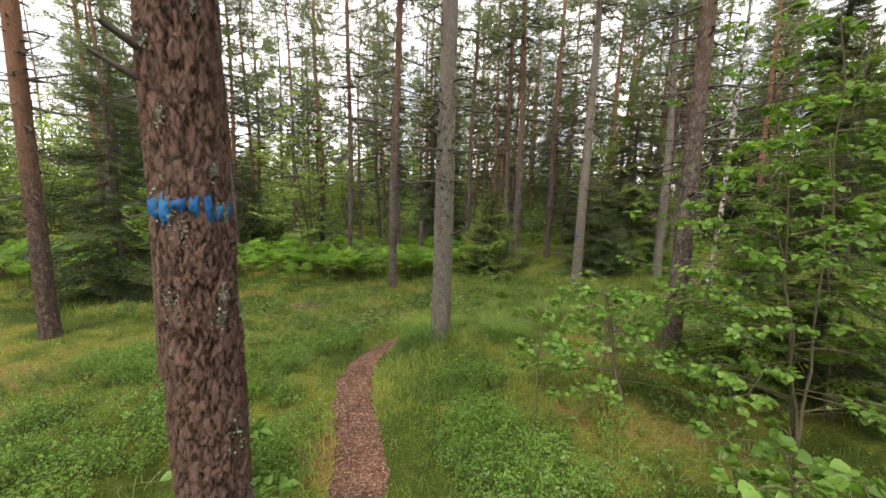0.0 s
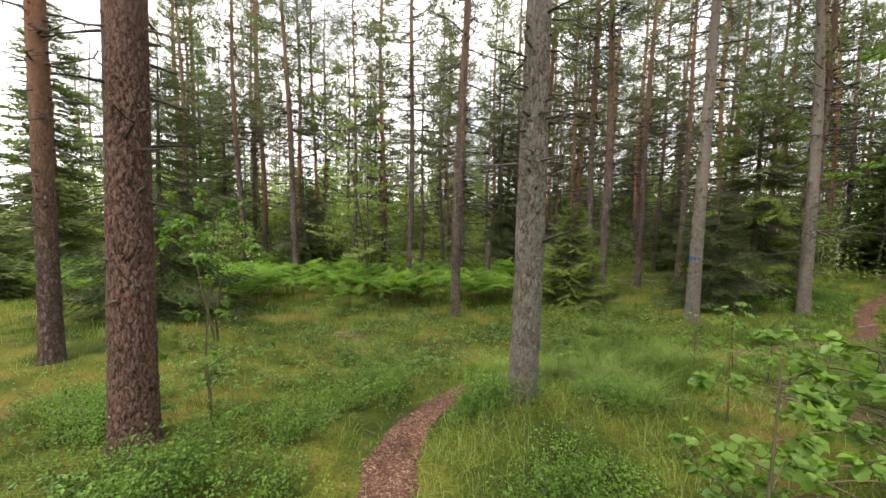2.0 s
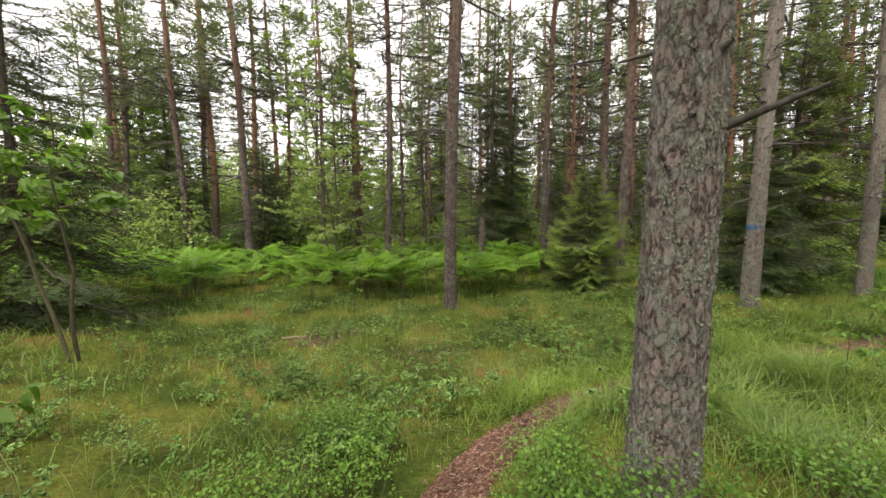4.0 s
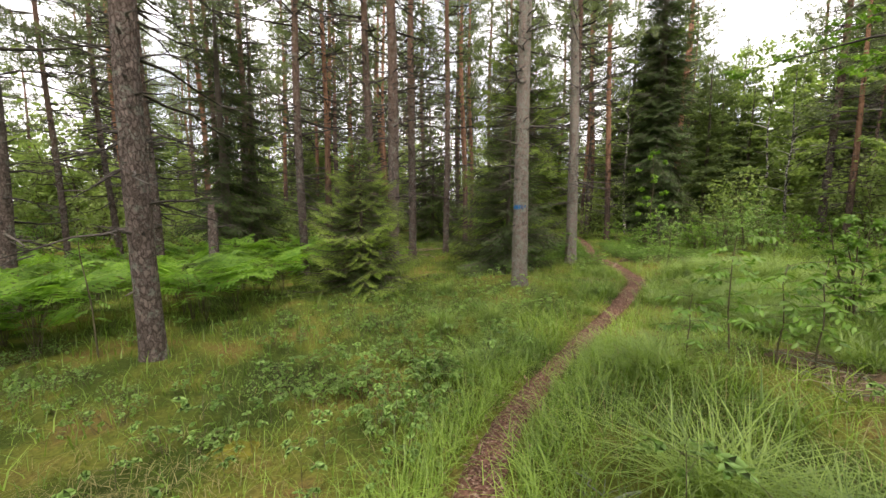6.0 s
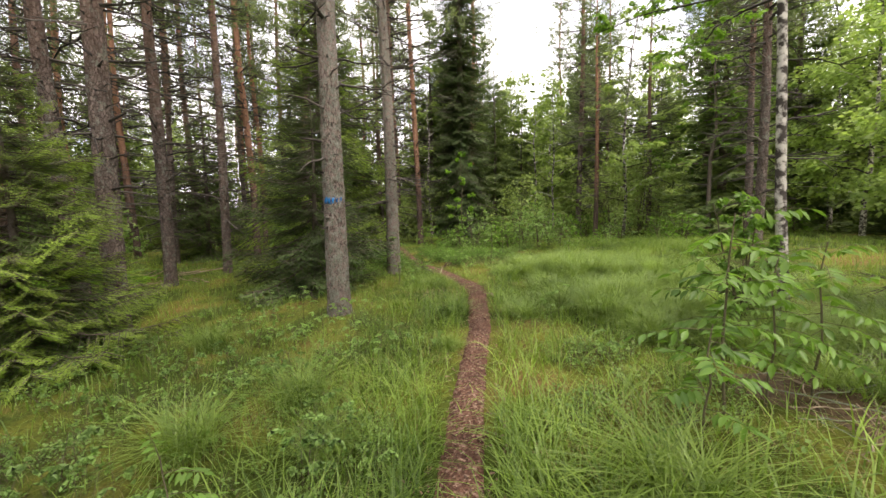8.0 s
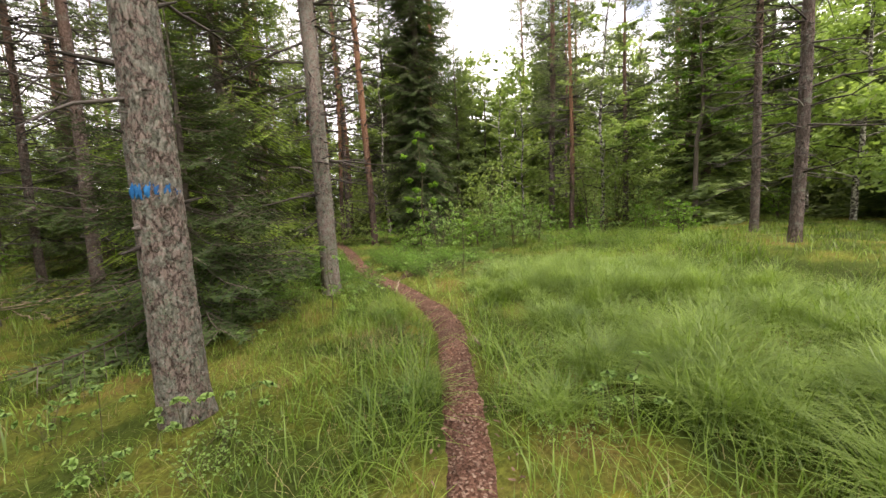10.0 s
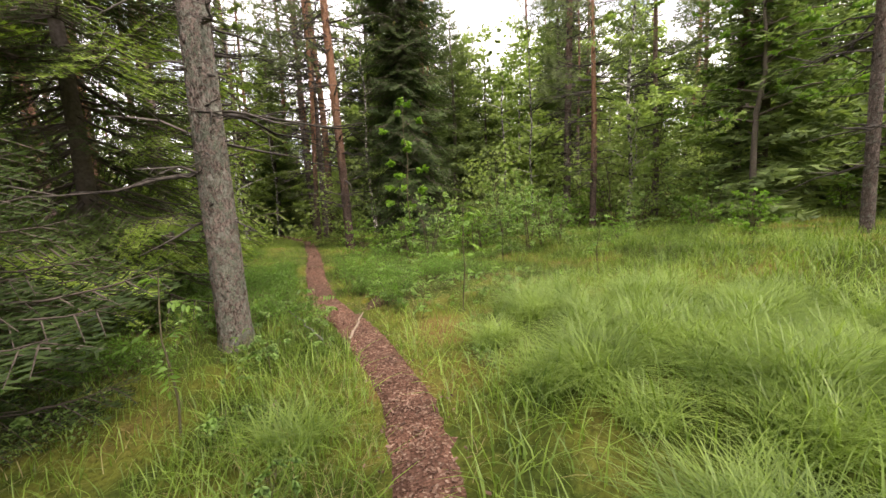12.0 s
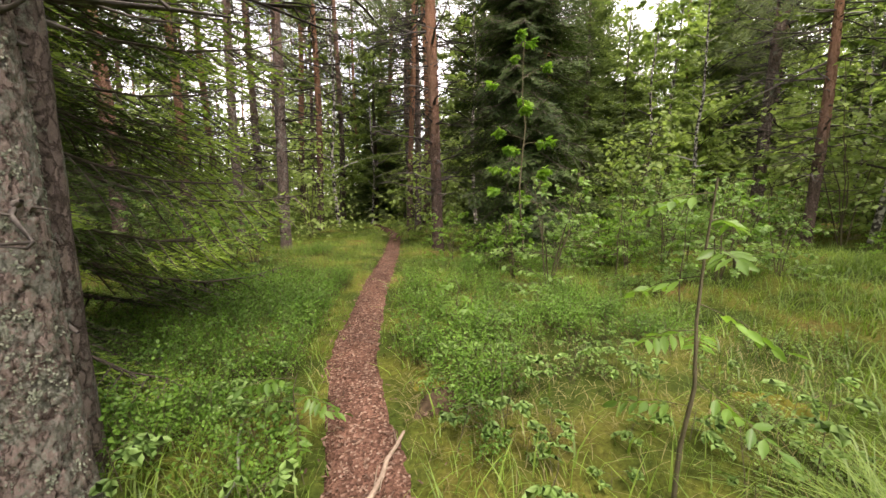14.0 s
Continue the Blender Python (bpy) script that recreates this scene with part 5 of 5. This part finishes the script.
def toothed(n=7, wide=0.36):
    """A leaf with a saw edge and a raised fold, 1 long along +y."""
    v, f = [(0, 0, 0), (0, 0.35, -0.03), (0, 0.7, -0.05), (0, 1.05, -0.12)], []
    for sg in (-1, 1):
        ids = []
        for k in range(n):
            q = (k + 0.5) / n
            w = wide * math.sin(math.pi * (0.12 + 0.84 * q)) ** 0.8 * (1.0 if k % 2 else 0.82)
            v.append((sg * w, q * 0.98 + (0.06 if k % 2 else 0), 0.07 * w / wide))
            ids.append(len(v) - 1)
        chain = [0] + ids + [3]
        for a, b in zip(chain, chain[1:]):
            f.append((1 if v[a][1] < 0.5 else 2, a, b))
        f.append((1, 2, ids[n // 2]))
    return np.array(v, float), np.array(f)


RASP = toothed()
kinds = [raspberry(700 + k) for k in range(9)]
seedl = seedl[br.permutation(len(seedl))]
seedl = seedl[np.argsort(far_from_trail(seedl[:, 0], seedl[:, 1]) + 0.8 * br.random(len(seedl)))]
shrublets("low_seedlings", np.concatenate([seedl[290:], spread(br, 150, -1.5, 7.2, 1.6, 1.3), spread(br, 90, 1.6, 10.0, 1.4, 0.9)]), 1.0, 641, "raspberry and rowan seedlings with toothed leaves", RASPLEAF, 18, 0.2, 0.048, RASP)
for k, (x, y) in enumerate(seedl[:290]):
    put(kinds[k % 9], x, y, br.uniform(0, 360), br.uniform(0.75, 1.35))
shrublets("dark_herbs", np.concatenate([spread(br, 260, -1.8, 9.4, 2.2, 1.3), spread(br, 260, 3, 8.8, 2.4, 1.8), spread(br, 200, 9, 9.5, 3, 2), spread(br, 200, -3, 6, 2.5, 1.6)]), 0.8, 642, "small mixed forest herbs", RASPLEAF, 40, 0.17, 0.026)

# ---- litter, sticks and stumps ----


def chips():
    r = np.random.default_rng(9)
    n = 6500
    t = r.integers(0, len(LINE), n)
    o = r.normal(0, 0.13, (n, 2))
    x, y = LINE[t, 0] + o[:, 0], LINE[t, 1] + o[:, 1]
    v0 = np.array([(-.5, -.18, 0), (.5, -.14, 0.03), (.45, .2, 0.12), (-.4, .16, 0.1)], float)
    m = poses(np.column_stack([x, y, lie(x, y) + 0.028]), r.uniform(0, 6.28, n), r.normal(0, 0.35, n), r.normal(0, 0.3, n), r.uniform(0.012, 0.038, n))
    v, f = scatter(v0, np.array([(0, 1, 2, 3)]), m)
    return mesh_of("bark_chips", v, [f], LITTER)


tagged(new("bark_chips", chips()), "reddish and pale bark chips scattered on the path", "litter", kind="stuff")


def stick(x0, y0, x1, y1, thick, seed, label, lift=0.03, name="fallen_branch"):
    r = np.random.default_rng(seed)
    s = np.linspace(0, 1, 9)
    x, y = x0 + (x1 - x0) * s + r.normal(0, 0.012, 9), y0 + (y1 - y0) * s + r.normal(0, 0.012, 9)
    z = lie(x, y) + lift
    h = Heap()
    h.add(*tube(np.column_stack([x, y, z]), thick * (1 - 0.5 * s) * r.uniform(0.85, 1.15, 9), 8))
    for _ in range(4):
        k = r.integers(2, 8)
        a = r.uniform(0, 6.28)
        o = np.array([x[k], y[k], z[k]])
        h.add(*tube([o, o + [0.12 * np.cos(a), 0.12 * np.sin(a), 0.03]], [thick * 0.3, thick * 0.1], 4))
    me = h.mesh(name, [LICHEN if "lichen" in label else TWIGPALE], True)
    return tagged(new(name, me), label, "fallen branch", "fallen branches")


TWIGPALE = plain_material("weathered_wood", (0.14, 0.1, 0.07), (0.4, 0.31, 0.23), 18)
stick(7.75, 11.55, 8.45, 11.9, 0.016, 1, "pale weathered branch lying across the path")
stick(7.45, 11.6, 7.95, 12.55, 0.008, 2, "thin lichen-covered twig leaning beside the path", 0.12)
stick(0.25, 6.6, 0.75, 6.45, 0.012, 3, "lichen-covered grey branch at the edge of the path")
stick(0.5, 6.3, 0.68, 6.7, 0.007, 4, "thin lichen-covered grey twig at the path's edge")
stick(-3.4, 8.1, -2.3, 8.8, 0.018, 5, "rotting brown branch sunk in grass")
stick(6.55, 11.2, 6.6, 11.25, 0.004, 31, "short pale twig in the grass")
stick(5.6, 9.35, 5.9, 9.55, 0.01, 6, "brown root crossing the path")
r = np.random.default_rng(44)
for k in range(40):
    x, y, a = r.normal(3.3, 0.35), r.normal(6.15, 0.25), r.uniform(0, 3.14)
    ln = r.uniform(0.1, 0.28)
    stick(x - ln * np.cos(a), y - ln * np.sin(a), x + ln * np.cos(a), y + ln * np.sin(a), 0.0045, 50 + k, ("pale lichen-covered twig in a brush pile", "weathered grey branch in a brush pile")[k % 2], r.uniform(0.01, 0.08))
for k in range(16):
    x, y, a = r.normal(4.6, 0.5), r.normal(17.5, 0.4), r.uniform(0, 3.14)
    stick(x - 0.6 * np.cos(a), y - 0.6 * np.sin(a), x + 0.6 * np.cos(a), y + 0.6 * np.sin(a), 0.014, 80 + k, "grey brushwood lying between the pines", r.uniform(0.03, 0.2))


def snag(x, y, tall, radius):
    """A broken dead stem with splintered top and old branch stubs."""
    t = thing("dead_snag", (x, y, float(height(x, y))), "broken dead pine stem, grey and splintered at the top", "dead tree")
    me = trunk_mesh(radius, tall * 3.2, 5, PINE_BARK, (0, 0), 12, 30)
    bm = bmesh.new()
    bm.from_mesh(me)
    bmesh.ops.delete(bm, geom=[v for v in bm.verts if v.co.z > tall + 0.15 * math.sin(9 * math.atan2(v.co.y, v.co.x))], context="VERTS")
    bm.to_mesh(me)
    part("trunk", me, t)
    part("dead_branch", dead_branches(radius, tall * 3, 5, (0, 0), 0.5, tall - 0.2, 0.45), t, "short dead stubs", "stuff")


snag(-0.9, 14.6, 1.7, 0.1)


def mound(x, y, wide, tall, mat, name, label, category, seed):
    r = np.random.default_rng(seed)
    n, m = 14, 22
    q, a = np.meshgrid(np.linspace(0, 1, n), np.arange(m) * 2 * np.pi / m, indexing="ij")
    rr = q * wide * (1 + 0.25 * np.sin(2 * a + seed) + 0.15 * np.sin(5 * a))
    px, py = x + rr * np.cos(a), y + rr * np.sin(a)
    pz = lie(px, py) - 0.015 + tall * np.cos(q * 1.57) ** 0.8 + 0.012 * r.standard_normal((n, m)) * (q < 0.95)
    i, j = np.meshgrid(np.arange(n - 1), np.arange(m), indexing="ij")
    f = np.stack([i * m + j, (i + 1) * m + j, (i + 1) * m + (j + 1) % m, i * m + (j + 1) % m], -1).reshape(-1, 4)
    return tagged(new(name, mesh_of(name, np.stack([px, py, pz], -1).reshape(-1, 3), [f], mat, None, True)), label, category)


MOSS = leaf_material("golden_moss", (0.09, 0.1, 0.012), (0.2, 0.18, 0.03), 0.1, 0.9, 0.1, 30)
HUMUS = plain_material("brown_humus", (0.035, 0.022, 0.014), (0.13, 0.09, 0.05), 30)
for x, y, w, k in ((-1.2, 7.9, 0.2, 1), (-0.7, 8.2, 0.22, 2), (2.9, 4.5, 0.3, 3), (8.9, 12.1, 0.2, 4), (9.9, 10.4, 0.3, 5), (4.1, 8.2, 0.2, 6), (5.9, 10.2, 0.2, 7)):
    mound(x, y, w * 0.6, 0.05, MOSS, "moss_cushion", "cushion of golden-green moss in the grass", "moss", k)
mound(8.75, 11.9, 0.13, 0.1, HUMUS, "rotten_stump", "low rotten brown stump overgrown with moss", "stump", 9)
mound(3.3, 6.15, 0.6, 0.06, HUMUS, "brush_humus", "bare brown patch of twigs and humus", "humus", 11)
mound(-2.9, 8.4, 0.45, 0.05, HUMUS, "brown_patch", "bare brown patch of humus among the grass", "humus", 12)

# the patterns that the copies were taken from are not part of the place
spare = [ob for ob in scene.collection.objects if ob.parent is None and ob.location.y < -35 and ob.type != "CAMERA"]
spare = [part_ for ob in spare for part_ in ob.children_recursive] + spare
for ob in spare:
    bpy.data.objects.remove(ob)
